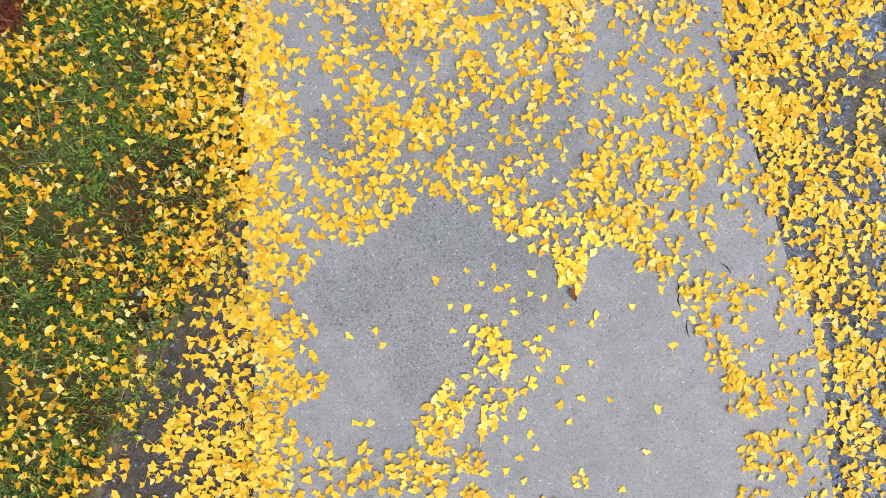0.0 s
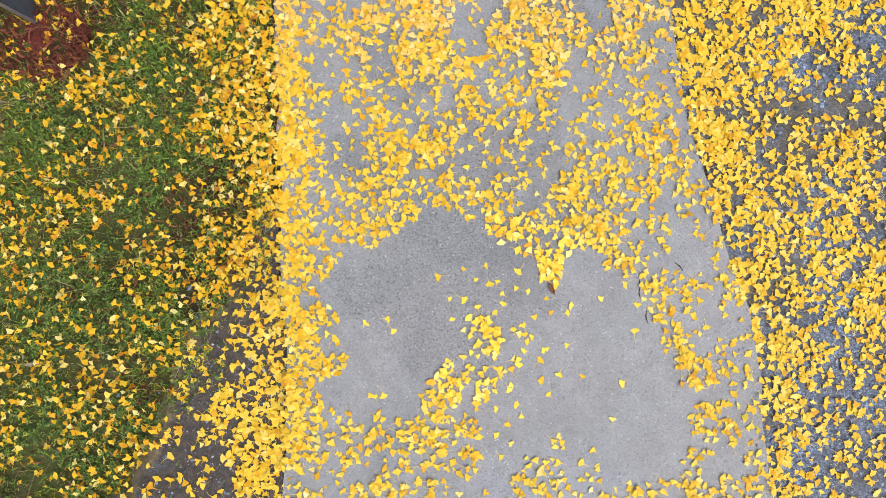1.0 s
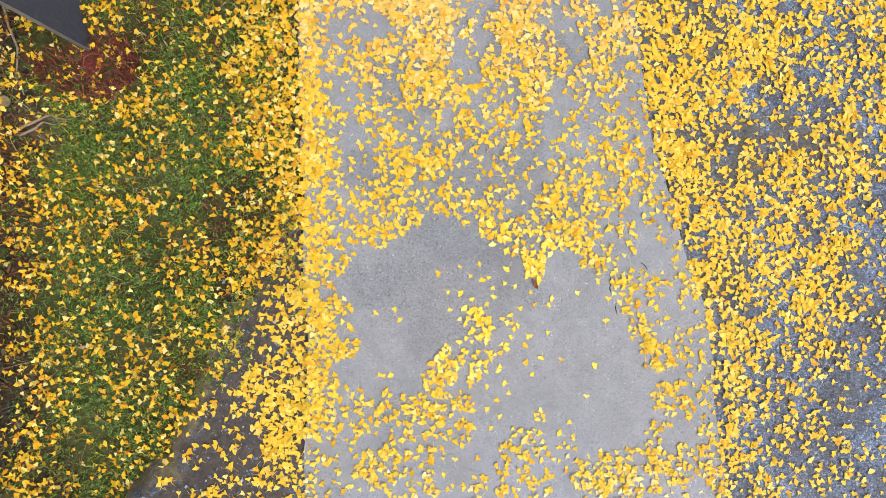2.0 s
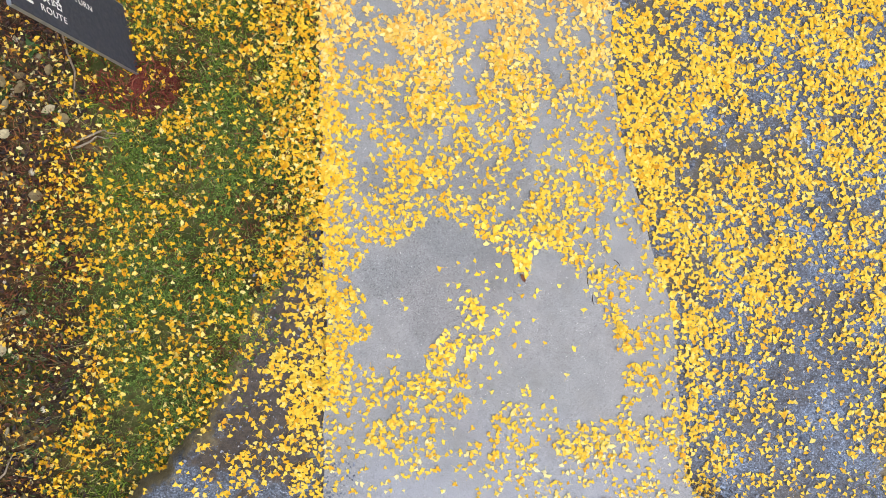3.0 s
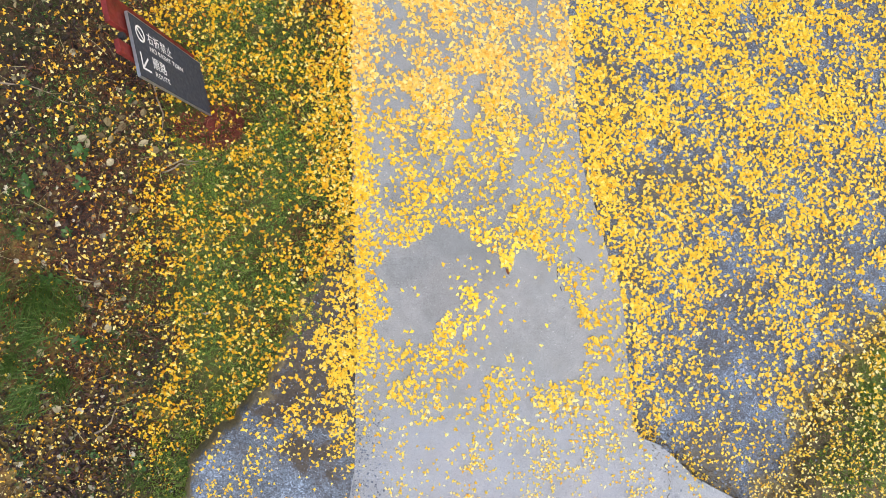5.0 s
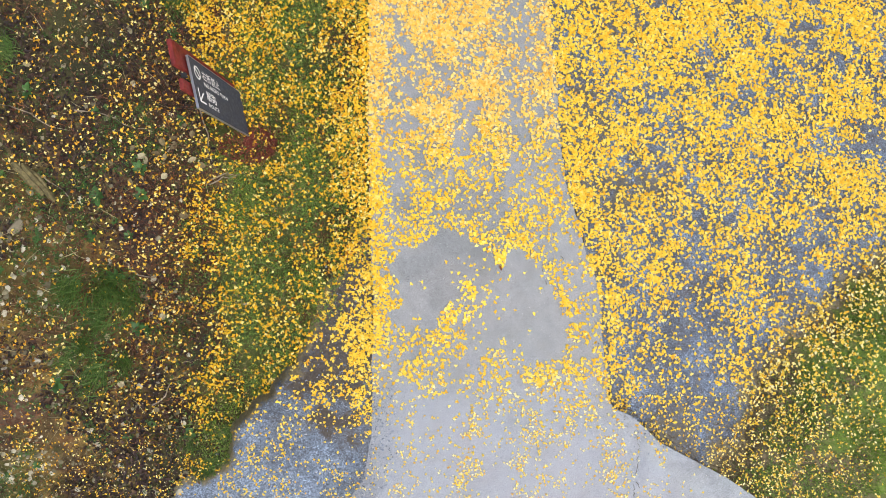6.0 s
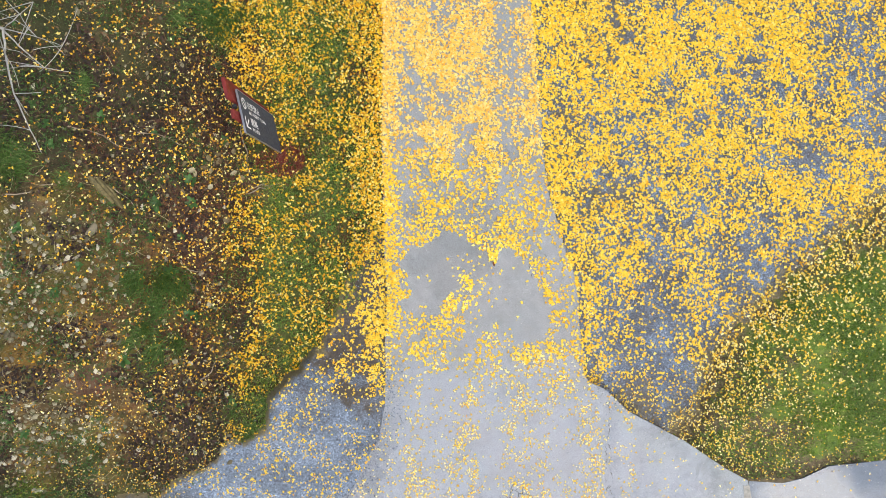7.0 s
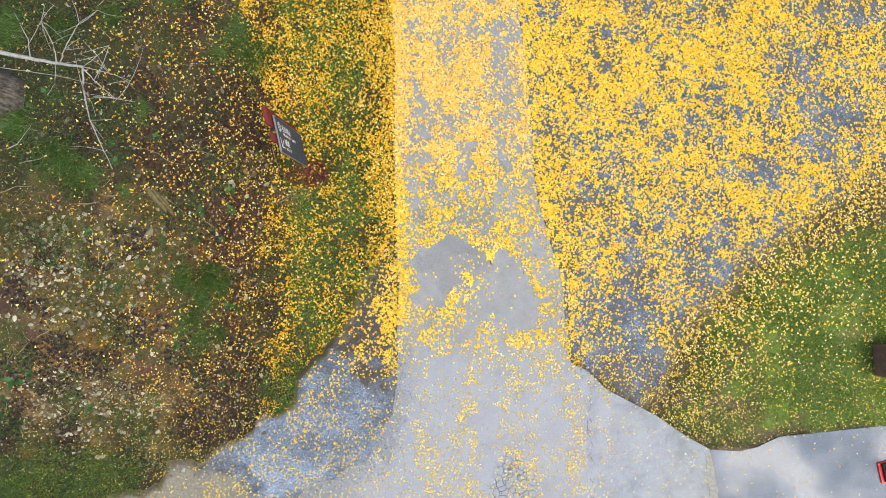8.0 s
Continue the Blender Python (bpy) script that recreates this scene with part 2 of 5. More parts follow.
def gravel_material(name, tone, wet):
    """Crushed stone pressed into dark mud."""
    m, n, l, b = material(name, 0.5)
    c = coords(n)
    sep = n.new("ShaderNodeSeparateColor")
    l.new(tex_cells(n, l, c, 85.0, "F1", "Color"), sep.inputs[0])
    base = ramp(n, l, sep.outputs[0], [(0.0, tuple(v * 0.4 for v in tone)), (0.5, tone), (0.9, tuple(v * 1.5 for v in tone)), (1.0, tuple(min(1, v * 2.4) for v in tone))])
    if wet > 0.2:
        # sky reflection on the wet wedge, painted as a lighter stone tone
        base = blend(n, l, base, blend(n, l, base, grey(1.35), 1.0, "MULTIPLY"), near(n, l, c, -2.4, -3.2, 1.7, 1.25, 0.6))
    base = blend(n, l, base, ramp(n, l, tex_noise(n, l, c, 2.2, 5, 0.6), [(0.35, grey(0.6)), (0.65, grey(1.3))]), 0.8, "MULTIPLY")
    edge = ramp(n, l, tex_cells(n, l, c, 85.0), [(0.25, grey(1)), (0.7, grey(0.5))])
    base = blend(n, l, base, edge, 0.8, "MULTIPLY")
    base = blend(n, l, base, ramp(n, l, tex_noise(n, l, c, 11, 5, 0.7), [(0.3, grey(0.6)), (0.7, grey(1.25))]), 0.8, "MULTIPLY")
    mud = ramp(n, l, tex_noise(n, l, c, 1.9, 6, 0.65), [(0.42, grey(0)), (0.62, grey(1))])
    if wet > 0.2:
        mud = maths(n, l, "MAXIMUM", maths(n, l, "MULTIPLY", mud, 0.7), near(n, l, c, -1.35, -0.85, 0.75, 1.6, 1.3, 3.5))
        mud = maths(n, l, "MULTIPLY", mud, maths(n, l, "SUBTRACT", 1.0, near(n, l, c, -2.4, -3.3, 1.7, 1.2, 0.5)))
    base = blend(n, l, base, ramp(n, l, tex_noise(n, l, c, 30, 5, 0.7), [(0.3, (0.022, 0.016, 0.011)), (0.7, (0.085, 0.062, 0.042))]), maths(n, l, "MULTIPLY", mud, 0.93 if wet > 0.2 else 0.6))
    if wet > 0.2:
        sand = near(n, l, c, -4.6, -4.25, 1.25, 0.62, 0.6)
        base = blend(n, l, base, ramp(n, l, tex_noise(n, l, c, 25, 6, 0.7), [(0.3, (0.15, 0.135, 0.09)), (0.7, (0.33, 0.30, 0.22))]), maths(n, l, "MULTIPLY", sand, 0.85))
        # small wet glint, brightened in the colour itself
        base = blend(n, l, base, blend(n, l, base, grey(1.4), 1.0, "MULTIPLY"), near(n, l, c, -2.95, -3.75, 0.75, 0.42, 1.2))
    if wet <= 0.2:
        for px, py, rx, ry in ((1.95, 0.75, 0.42, 0.4), (1.8, 1.7, 0.4, 0.6), (2.6, 0.9, 0.5, 0.25), (2.1, -0.05, 0.2, 0.3), (5.2, 5.4, 3.0, 1.2), (2.4, 3.6, 0.7, 0.9), (2.9, -2.3, 0.6, 0.35)):
            brown = ramp(n, l, tex_noise(n, l, c, 35, 5, 0.7), [(0.3, (0.045, 0.036, 0.02)), (0.7, (0.15, 0.125, 0.075))])
            base = blend(n, l, base, brown, maths(n, l, "MULTIPLY", near(n, l, c, px, py, rx, ry, 1.3, 4.0), 0.6))
    rim = n.new("ShaderNodeAttribute")
    rim.attribute_name = "soil"
    ragged_rim = maths(n, l, "ADD", rim.outputs["Fac"], maths(n, l, "MULTIPLY", maths(n, l, "SUBTRACT", tex_noise(n, l, c, 5.0, 8, 0.7), 0.5), 1.5))
    earth = ramp(n, l, tex_noise(n, l, c, 22, 6, 0.7), [(0.3, (0.09, 0.07, 0.035)), (0.55, (0.18, 0.145, 0.075)), (0.75, (0.30, 0.25, 0.14))])
    base = blend(n, l, base, earth, ramp(n, l, ragged_rim, [(0.38, grey(0)), (0.62, grey(1))]))
    l.new(base, b.inputs["Base Color"])
    l.new(ramp(n, l, tex_noise(n, l, c, 1.6, 4), [(0.35, grey(max(0.2, 0.55 - wet))), (0.65, grey(0.7))]), b.inputs["Roughness"])
    bump(n, l, b, maths(n, l, "SUBTRACT", tex_noise(n, l, c, 120, 2), tex_cells(n, l, c, 85.0)), 0.6, 0.008)
    return m


def soil_material():
    m, n, l, b = material("soil", 0.9)
    c = coords(n)
    base = ramp(n, l, tex_noise(n, l, c, 1.7, 7, 0.62), [(0.3, (0.010, 0.007, 0.004)), (0.5, (0.038, 0.027, 0.012)), (0.72, (0.13, 0.10, 0.042))])
    base = blend(n, l, base, ramp(n, l, tex_noise(n, l, c, 60, 4, 0.7), [(0.3, grey(0.35)), (0.7, grey(1.5))]), 0.8, "MULTIPLY")
    rust = ramp(n, l, tex_noise(n, l, c, 3.1, 4), [(0.52, grey(0)), (0.66, grey(1))])
    base = blend(n, l, base, (0.11, 0.045, 0.022), maths(n, l, "MULTIPLY", rust, 0.3))
    plum = ramp(n, l, tex_noise(n, l, c, 1.15, 7, 0.68), [(0.52, grey(0)), (0.6, grey(1))])
    base = blend(n, l, base, blend(n, l, base, (0.62, 0.42, 0.55), 1.0, "MULTIPLY"), maths(n, l, "MULTIPLY", plum, 0.8))
    # shaded hollows of the bank, painted as dark noise blotches
    base = blend(n, l, base, ramp(n, l, tex_noise(n, l, c, 5.5, 8, 0.7), [(0.36, grey(0.35)), (0.5, grey(1.0)), (0.66, grey(1.75))]), 0.85, "MULTIPLY")
    for px, py, rx, ry in ((-6.5, 0.85, 0.75, 0.3), (-5.5, 0.4, 0.5, 0.3), (-4.6, -0.95, 0.4, 0.28), (-5.15, -1.8, 0.55, 0.25), (-6.9, -1.0, 0.5, 0.6), (-3.9, 0.3, 0.3, 0.5)):
        base = blend(n, l, base, (0.035, 0.022, 0.022), maths(n, l, "MULTIPLY", near(n, l, c, px, py, rx, ry, 0.7, 3.5), 0.75))
    green = ramp(n, l, tex_noise(n, l, c, 1.4, 6, 0.65), [(0.46, grey(0)), (0.58, grey(1))])
    base = blend(n, l, base, ramp(n, l, tex_noise(n, l, c, 18, 5, 0.7), [(0.3, (0.016, 0.024, 0.005)), (0.7, (0.06, 0.068, 0.014))]), maths(n, l, "MULTIPLY", green, 0.5))
    mossy = near(n, l, c, -6.9, 2.6, 2.4, 2.0, 0.7, 1.5)
    base = blend(n, l, base, ramp(n, l, tex_noise(n, l, c, 16, 5, 0.7), [(0.3, (0.010, 0.014, 0.004)), (0.7, (0.045, 0.05, 0.014))]), maths(n, l, "MULTIPLY", mossy, 0.65))
    tan = near(n, l, c, -5.9, -1.2, 2.8, 2.6, 0.9, 1.6)
    base = blend(n, l, base, blend(n, l, base, (2.4, 2.1, 1.35), 1.0, "MULTIPLY"), maths(n, l, "MULTIPLY", tan, 0.9))
    base = blend(n, l, base, (0.15, 0.085, 0.014), maths(n, l, "MULTIPLY", near(n, l, c, -5.62, -1.43, 0.45, 0.2, 0.5, 3.5), 0.75))
    base = blend(n, l, base, ramp(n, l, tex_noise(n, l, c, 20, 6, 0.7), [(0.3, (0.07, 0.052, 0.028)), (0.7, (0.24, 0.19, 0.11))]), maths(n, l, "MULTIPLY", near(n, l, c, 6.2, -0.9, 4.6, 3.3, 0.3, 1.3), 0.85))
    moss = maths(n, l, "MAXIMUM", near(n, l, c, 7.3, -1.45, 2.9, 2.0, 0.9, 1.8), maths(n, l, "MULTIPLY", near(n, l, c, -2.3, 1.5, 0.9, 4.5, 0.8, 1.6), 0.25))
    base = blend(n, l, base, ramp(n, l, tex_noise(n, l, c, 14, 5, 0.7), [(0.3, (0.065, 0.12, 0.013)), (0.7, (0.18, 0.28, 0.03))]), maths(n, l, "MULTIPLY", moss, 0.9))
    dry = ramp(n, l, tex_noise(n, l, c, 2.4, 6, 0.65), [(0.52, grey(0)), (0.68, grey(1))])
    base = blend(n, l, base, (0.20, 0.165, 0.08), maths(n, l, "MULTIPLY", maths(n, l, "MULTIPLY", dry, moss), 0.7))
    grit = ramp(n, l, tex_cells(n, l, c, 60.0), [(0.12, grey(1)), (0.22, grey(0))])
    base = blend(n, l, base, (0.22, 0.2, 0.15), maths(n, l, "MULTIPLY", grit, 0.35))
    l.new(base, b.inputs["Base Color"])
    bump(n, l, b, tex_noise(n, l, c, 45, 6, 0.7), 0.8, 0.02)
    return m


def scatter_material(name, stops, rough=0.6, through=0.0, spec=0.3, grain=25.0):
    """A colour of its own for each island of a mesh, with veins or grain."""
    m, n, l, b = material(name, rough, 0, spec)
    geo = n.new("ShaderNodeNewGeometry")
    base = ramp(n, l, geo.outputs["Random Per Island"], stops)
    c = coords(n)
    base = blend(n, l, base, ramp(n, l, tex_noise(n, l, c, grain, 4), [(0.3, grey(0.78)), (0.7, grey(1.1))]), 0.7, "MULTIPLY")
    l.new(base, b.inputs["Base Color"])
    if through:
        t = n.new("ShaderNodeBsdfTranslucent")
        l.new(base, t.inputs["Color"])
        x = n.new("ShaderNodeMixShader")
        x.inputs[0].default_value = through
        l.new(b.outputs[0], x.inputs[1]), l.new(t.outputs[0], x.inputs[2])
        l.new(x.outputs[0], n["Material Output"].inputs["Surface"])
    return m


def object_material(name, stops, rough=0.6, through=0.0, spec=0.3, grain=25.0, depth=0.0):
    """A colour of its own for each object."""
    m, n, l, b = material(name, rough, 0, spec)
    info = n.new("ShaderNodeObjectInfo")
    base = ramp(n, l, info.outputs["Random"], stops)
    c = coords(n)
    g = tex_noise(n, l, c, grain, 5, 0.6)
    base = blend(n, l, base, ramp(n, l, g, [(0.3, grey(0.65)), (0.7, grey(1.2))]), 0.8, "MULTIPLY")
    l.new(base, b.inputs["Base Color"])
    if depth:
        bump(n, l, b, g, 0.6, depth)
    return m


def plain_material(name, colour, rough=0.5, metal=0.0, wear=0.25, grain=14.0, depth=0.001):
    """Paint, plastic or metal with slight wear and dirt."""
    m, n, l, b = material(name, rough, metal)
    c = coords(n)
    g = tex_noise(n, l, c, grain, 6, 0.65)
    l.new(blend(n, l, colour, ramp(n, l, g, [(0.3, grey(1 - wear)), (0.7, grey(1 + wear * 0.4))]), 1.0, "MULTIPLY"), b.inputs["Base Color"])
    l.new(ramp(n, l, tex_noise(n, l, c, grain * 2.3, 4), [(0.3, grey(rough * 0.8)), (0.7, grey(min(1, rough * 1.25)))]), b.inputs["Roughness"])
    bump(n, l, b, g, 0.2, depth)
    return m


def bark_material():
    """Furrowed bark with long upright ridges."""
    m, n, l, b = material("grey_bark", 0.9)
    stretch = n.new("ShaderNodeMapping")
    stretch.inputs["Scale"].default_value = (14, 14, 1.6)
    l.new(coords(n), stretch.inputs["Vector"])
    ridge = tex_noise(n, l, stretch.outputs[0], 1.6, 6, 0.7)
    l.new(ramp(n, l, ridge, [(0.35, (0.025, 0.02, 0.016)), (0.5, (0.10, 0.088, 0.072)), (0.68, (0.22, 0.2, 0.17))]), b.inputs["Base Color"])
    bump(n, l, b, ridge, 1.0, 0.05)
    return m


YELLOW = [(0.0, (0.76, 0.38, 0.012)), (0.15, (0.85, 0.52, 0.02)), (0.5, (0.89, 0.62, 0.05)), (0.85, (0.90, 0.66, 0.07)), (1.0, (0.90, 0.76, 0.22))]
M_CONCRETE = concrete_material("lane_concrete", (0.250, 0.263, 0.272), crazed=True, mottle=0.25)
M_APRON = concrete_material("apron_concrete", (0.265, 0.292, 0.312), mottle=0.8)
M_WET = concrete_material("wet_concrete", (0.125, 0.155, 0.2), wet=1.0)
M_GRAVEL = gravel_material("dark_gravel", (0.15, 0.195, 0.275), 0.1)
M_WETGRAVEL = gravel_material("wet_gravel", (0.135, 0.17, 0.225), 0.25)
M_SOIL = soil_material()
M_LEAF = scatter_material("ginkgo_leaf", YELLOW, 0.5, 0.25)
OLD_YELLOW = [(0.0, (0.52, 0.20, 0.012)), (0.08, (0.76, 0.37, 0.010)), (0.35, (0.84, 0.49, 0.014)), (0.75, (0.88, 0.60, 0.035)), (1.0, (0.88, 0.77, 0.28))]
M_LEAF_OLD = scatter_material("weathered_ginkgo_leaf", OLD_YELLOW, 0.55, 0.25)
PALE_YELLOW = [(0.0, (0.74, 0.36, 0.012)), (0.15, (0.84, 0.54, 0.03)), (0.55, (0.88, 0.67, 0.10)), (1.0, (0.90, 0.82, 0.42))]
M_LEAF_PALE = scatter_material("pale_ginkgo_leaf", PALE_YELLOW, 0.5, 0.25)
BANK_YELLOW = [(0.0, (0.30, 0.12, 0.015)), (0.2, (0.66, 0.34, 0.02)), (0.6, (0.82, 0.55, 0.05)), (0.85, (0.86, 0.72, 0.22)), (1.0, (0.74, 0.67, 0.36))]
M_LEAF_BANK = scatter_material("bank_ginkgo_leaf", BANK_YELLOW, 0.6, 0.2)
# leaf yellow paled towards peach, with backlit haze put into the colour
HAZED_YELLOW = [(0.0, (0.80, 0.40, 0.05)), (0.2, (0.88, 0.54, 0.08)), (0.6, (0.90, 0.63, 0.13)), (1.0, (0.91, 0.75, 0.30))]
M_LEAF_HAZED = scatter_material("hazed_ginkgo_leaf", HAZED_YELLOW, 0.5, 0.25)
M_LEAF_ONE = object_material("single_ginkgo_leaf", YELLOW, 0.5, grain=60)
M_LAWN = scatter_material("lawn_blades", [(0.0, (0.055, 0.11, 0.012)), (0.4, (0.145, 0.265, 0.02)), (0.8, (0.25, 0.37, 0.045)), (1.0, (0.52, 0.43, 0.2))], 0.55, 0.25)
M_VERGE = scatter_material("verge_blades", [(0.0, (0.05, 0.085, 0.01)), (0.4, (0.15, 0.22, 0.02)), (0.75, (0.25, 0.33, 0.04)), (1.0, (0.34, 0.30, 0.14))], 0.55, 0.2)
M_CLOVER = scatter_material("clover_leaves", [(0.0, (0.035, 0.075, 0.012)), (0.5, (0.10, 0.175, 0.024)), (1.0, (0.20, 0.29, 0.05))], 0.5, 0.2)
M_STRAW = scatter_material("dry_grass", [(0.0, (0.026, 0.016, 0.008)), (0.5, (0.085, 0.056, 0.024)), (1.0, (0.22, 0.165, 0.075))], 0.8)
M_BANK = scatter_material("bank_weeds", [(0.0, (0.02, 0.05, 0.010)), (0.5, (0.042, 0.095, 0.018)), (1.0, (0.085, 0.15, 0.035))], 0.55, 0.15)
M_RUST = scatter_material("rust_brown_litter", [(0.0, (0.045, 0.016, 0.012)), (0.5, (0.13, 0.045, 0.022)), (1.0, (0.24, 0.105, 0.045))], 0.8)
M_REDLITTER = scatter_material("red_litter", [(0.0, (0.07, 0.016, 0.012)), (0.5, (0.16, 0.036, 0.024)), (1.0, (0.25, 0.08, 0.045))], 0.8)
M_FLECK = scatter_material("leaf_flecks", [(0.0, (0.08, 0.06, 0.025)), (0.5, (0.20, 0.165, 0.075)), (1.0, (0.46, 0.41, 0.23))], 0.75)
M_DRYLAWN = scatter_material("dry_lawn_grass", [(0.0, (0.075, 0.055, 0.025)), (0.5, (0.19, 0.15, 0.07)), (1.0, (0.36, 0.31, 0.17))], 0.8)
M_MAT = scatter_material("wet_dark_leaves", [(0.0, (0.010, 0.007, 0.007)), (0.5, (0.028, 0.017, 0.015)), (1.0, (0.07, 0.036, 0.024))], 0.5)
M_EDGE = scatter_material("matted_edge_grass", [(0.0, (0.035, 0.022, 0.012)), (0.5, (0.12, 0.08, 0.04)), (1.0, (0.27, 0.21, 0.11))], 0.8)
M_MORTAR = plain_material("crumbling_mortar", (0.32, 0.305, 0.27), 0.85, 0, 0.4, 22.0, 0.004)
M_DEAD = scatter_material("dead_leaves", [(0.0, (0.05, 0.022, 0.013)), (0.45, (0.12, 0.075, 0.035)), (0.8, (0.17, 0.125, 0.06)), (1.0, (0.28, 0.24, 0.13))], 0.7)
M_TAN = object_material("tan_dead_leaf", [(0.0, (0.12, 0.085, 0.04)), (0.5, (0.22, 0.18, 0.09)), (1.0, (0.36, 0.32, 0.2))], 0.7, grain=40)
M_STONES = scatter_material("gravel_stones", [(0.0, (0.055, 0.065, 0.09)), (0.5, (0.14, 0.17, 0.23)), (0.85, (0.24, 0.27, 0.33)), (1.0, (0.48, 0.48, 0.5))], 0.45)
M_PALE = scatter_material("pale_stones", [(0.0, (0.09, 0.078, 0.045)), (0.6, (0.21, 0.19, 0.12)), (1.0, (0.50, 0.47, 0.37))], 0.8)
M_ROCK = object_material("field_rock", [(0.0, (0.10, 0.085, 0.055)), (0.5, (0.22, 0.19, 0.13)), (1.0, (0.40, 0.375, 0.30))], 0.85, grain=22, depth=0.01)
M_SIGN = plain_material("charcoal_sign_face", (0.043, 0.05, 0.07), 0.6, 0.0, 0.12)
M_ALU = plain_material("aluminium_edge", (0.45, 0.47, 0.5), 0.35, 0.8, 0.15)
M_WHITE = plain_material("white_lettering", (0.8, 0.8, 0.8), 0.5, 0, 0.06)
M_RED = plain_material("worn_red_paint", (0.19, 0.022, 0.018), 0.6, 0, 0.6, 9.0)
M_REDBASE = plain_material("rusty_red_plate", (0.16, 0.03, 0.022), 0.85, 0, 0.7, 16.0, 0.004)
M_BLACK = plain_material("black_rubber", (0.02, 0.02, 0.022), 0.6, 0, 0.3)
M_CONE = plain_material("orange_red_plastic", (0.75, 0.035, 0.025), 0.4, 0, 0.12)
M_BARK = bark_material()
M_PALEBARK = plain_material("pale_bark", (0.33, 0.325, 0.31), 0.8, 0, 0.4, 18.0, 0.004)
M_TWIG = plain_material("dry_twig", (0.28, 0.23, 0.17), 0.85, 0, 0.45, 20.0, 0.003)
M_WOOD = plain_material("brown_stained_wood", (0.24, 0.13, 0.10), 0.6, 0, 0.35, 7.0, 0.003)
M_LOG = plain_material("weathered_wood", (0.145, 0.118, 0.05), 0.85, 0, 0.75, 16.0, 0.006)
M_WEED = object_material("weed_leaf", [(0.0, (0.03, 0.075, 0.018)), (1.0, (0.06, 0.135, 0.032))], 0.5, grain=30)
M_TUFT = scatter_material("tuft_blades", [(0.0, (0.03, 0.065, 0.012)), (0.6, (0.065, 0.135, 0.02)), (1.0, (0.14, 0.19, 0.05))], 0.5, 0.2)


# ---- mesh helpers ----
def mesh_arrays(name, verts, tris, mat, smoothed=False):
    """A mesh from arrays of points and triangles."""
    me = bpy.data.meshes.new(name)
    verts, tris = np.asarray(verts, np.float32).reshape(-1, 3), np.asarray(tris, np.int32).reshape(-1, 3)
    me.vertices.add(len(verts))
    me.vertices.foreach_set("co", verts.ravel())
    me.loops.add(len(tris) * 3)
    me.loops.foreach_set("vertex_index", tris.ravel())
    me.polygons.add(len(tris))
    me.polygons.foreach_set("loop_start", np.arange(0, len(tris) * 3, 3, dtype=np.int32))
    me.polygons.foreach_set("use_smooth", np.full(len(tris), smoothed))
    me.update(calc_edges=True)
    me.materials.append(mat)
    return me


def part(name, bm, mat, parent=None, label="", smoothed=False):
    """Links a bmesh as one mesh object, under a thing where one is given."""
    me = bpy.data.meshes.new(name)
    for fc in bm.faces:
        fc.smooth = smoothed
    bm.to_mesh(me)
    bm.free()
    me.materials.append(mat)
    ob = new(name, me)
    ob.parent = parent
    return tagged(ob, label)


def box(bm, size, m=None, bevel=0.0):
    made = bmesh.ops.create_cube(bm, size=1.0, matrix=(m or Matrix()) @ Matrix.Diagonal((*size, 1)))
    if bevel:
        vs = set(made["verts"])
        bmesh.ops.bevel(bm, geom=[e for e in bm.edges if e.verts[0] in vs and e.verts[1] in vs], offset=bevel, segments=2, affect="EDGES", profile=0.6)
    return bm


def tube(bm, points, radii, sides=7):
    """A tapered round branch along points."""
    pts = [Vector(p) for p in points]
    rings = []
    for i, p in enumerate(pts):
        d = (pts[min(i + 1, len(pts) - 1)] - pts[max(i - 1, 0)]).normalized()
        u = d.orthogonal().normalized()
        v = d.cross(u)
        rings.append([bm.verts.new(p + radii[i] * (math.cos(a) * u + math.sin(a) * v)) for a in (2 * math.pi * k / sides for k in range(sides))])
    for a, b in zip(rings, rings[1:]):
        k0 = min(range(sides), key=lambda k: (b[k].co - a[0].co).length)
        for k in range(sides):
            bm.faces.new((a[k], a[(k + 1) % sides], b[(k + 1 + k0) % sides], b[(k + k0) % sides]))
    bm.faces.new(rings[0][::-1])
    bm.faces.new(rings[-1])
    return bm


def scatter(name, templates, pick, pos, scale, yaw, tilt, tilt_way, mat, smoothed=False):
    """One mesh of many small copies of templates (points, triangles)."""
    vs, ts, base = [], [], 0
    for k, (tv, tt) in enumerate(templates):
        sel = np.nonzero(pick == k)[0]
        if not len(sel):
            continue
        c, s = np.cos(yaw[sel])[:, None], np.sin(yaw[sel])[:, None]
        sc = scale[sel]
        sc = sc[:, None] * np.ones(3) if sc.ndim == 1 else sc
        p = tv[None] * sc[:, None, :]
        x, y, z = p[..., 0] * c - p[..., 1] * s, p[..., 0] * s + p[..., 1] * c, p[..., 2]
        ax, ay = np.cos(tilt_way[sel])[:, None], np.sin(tilt_way[sel])[:, None]
        ct, st = np.cos(tilt[sel])[:, None], np.sin(tilt[sel])[:, None]
        along, across = x * ax + y * ay, -x * ay + y * ax
        along, z = along * ct + z * st, -along * st + z * ct
        x, y = along * ax - across * ay, along * ay + across * ax
        out = np.stack([x, y, z], -1) + pos[sel][:, None, :]
        vs.append(out.reshape(-1, 3))
        ts.append((tt[None] + (base + np.arange(len(sel)) * len(tv))[:, None, None]).reshape(-1, 3))
        base += len(sel) * len(tv)
    return new(name, mesh_arrays(name, np.concatenate(vs), np.concatenate(ts), mat, smoothed))


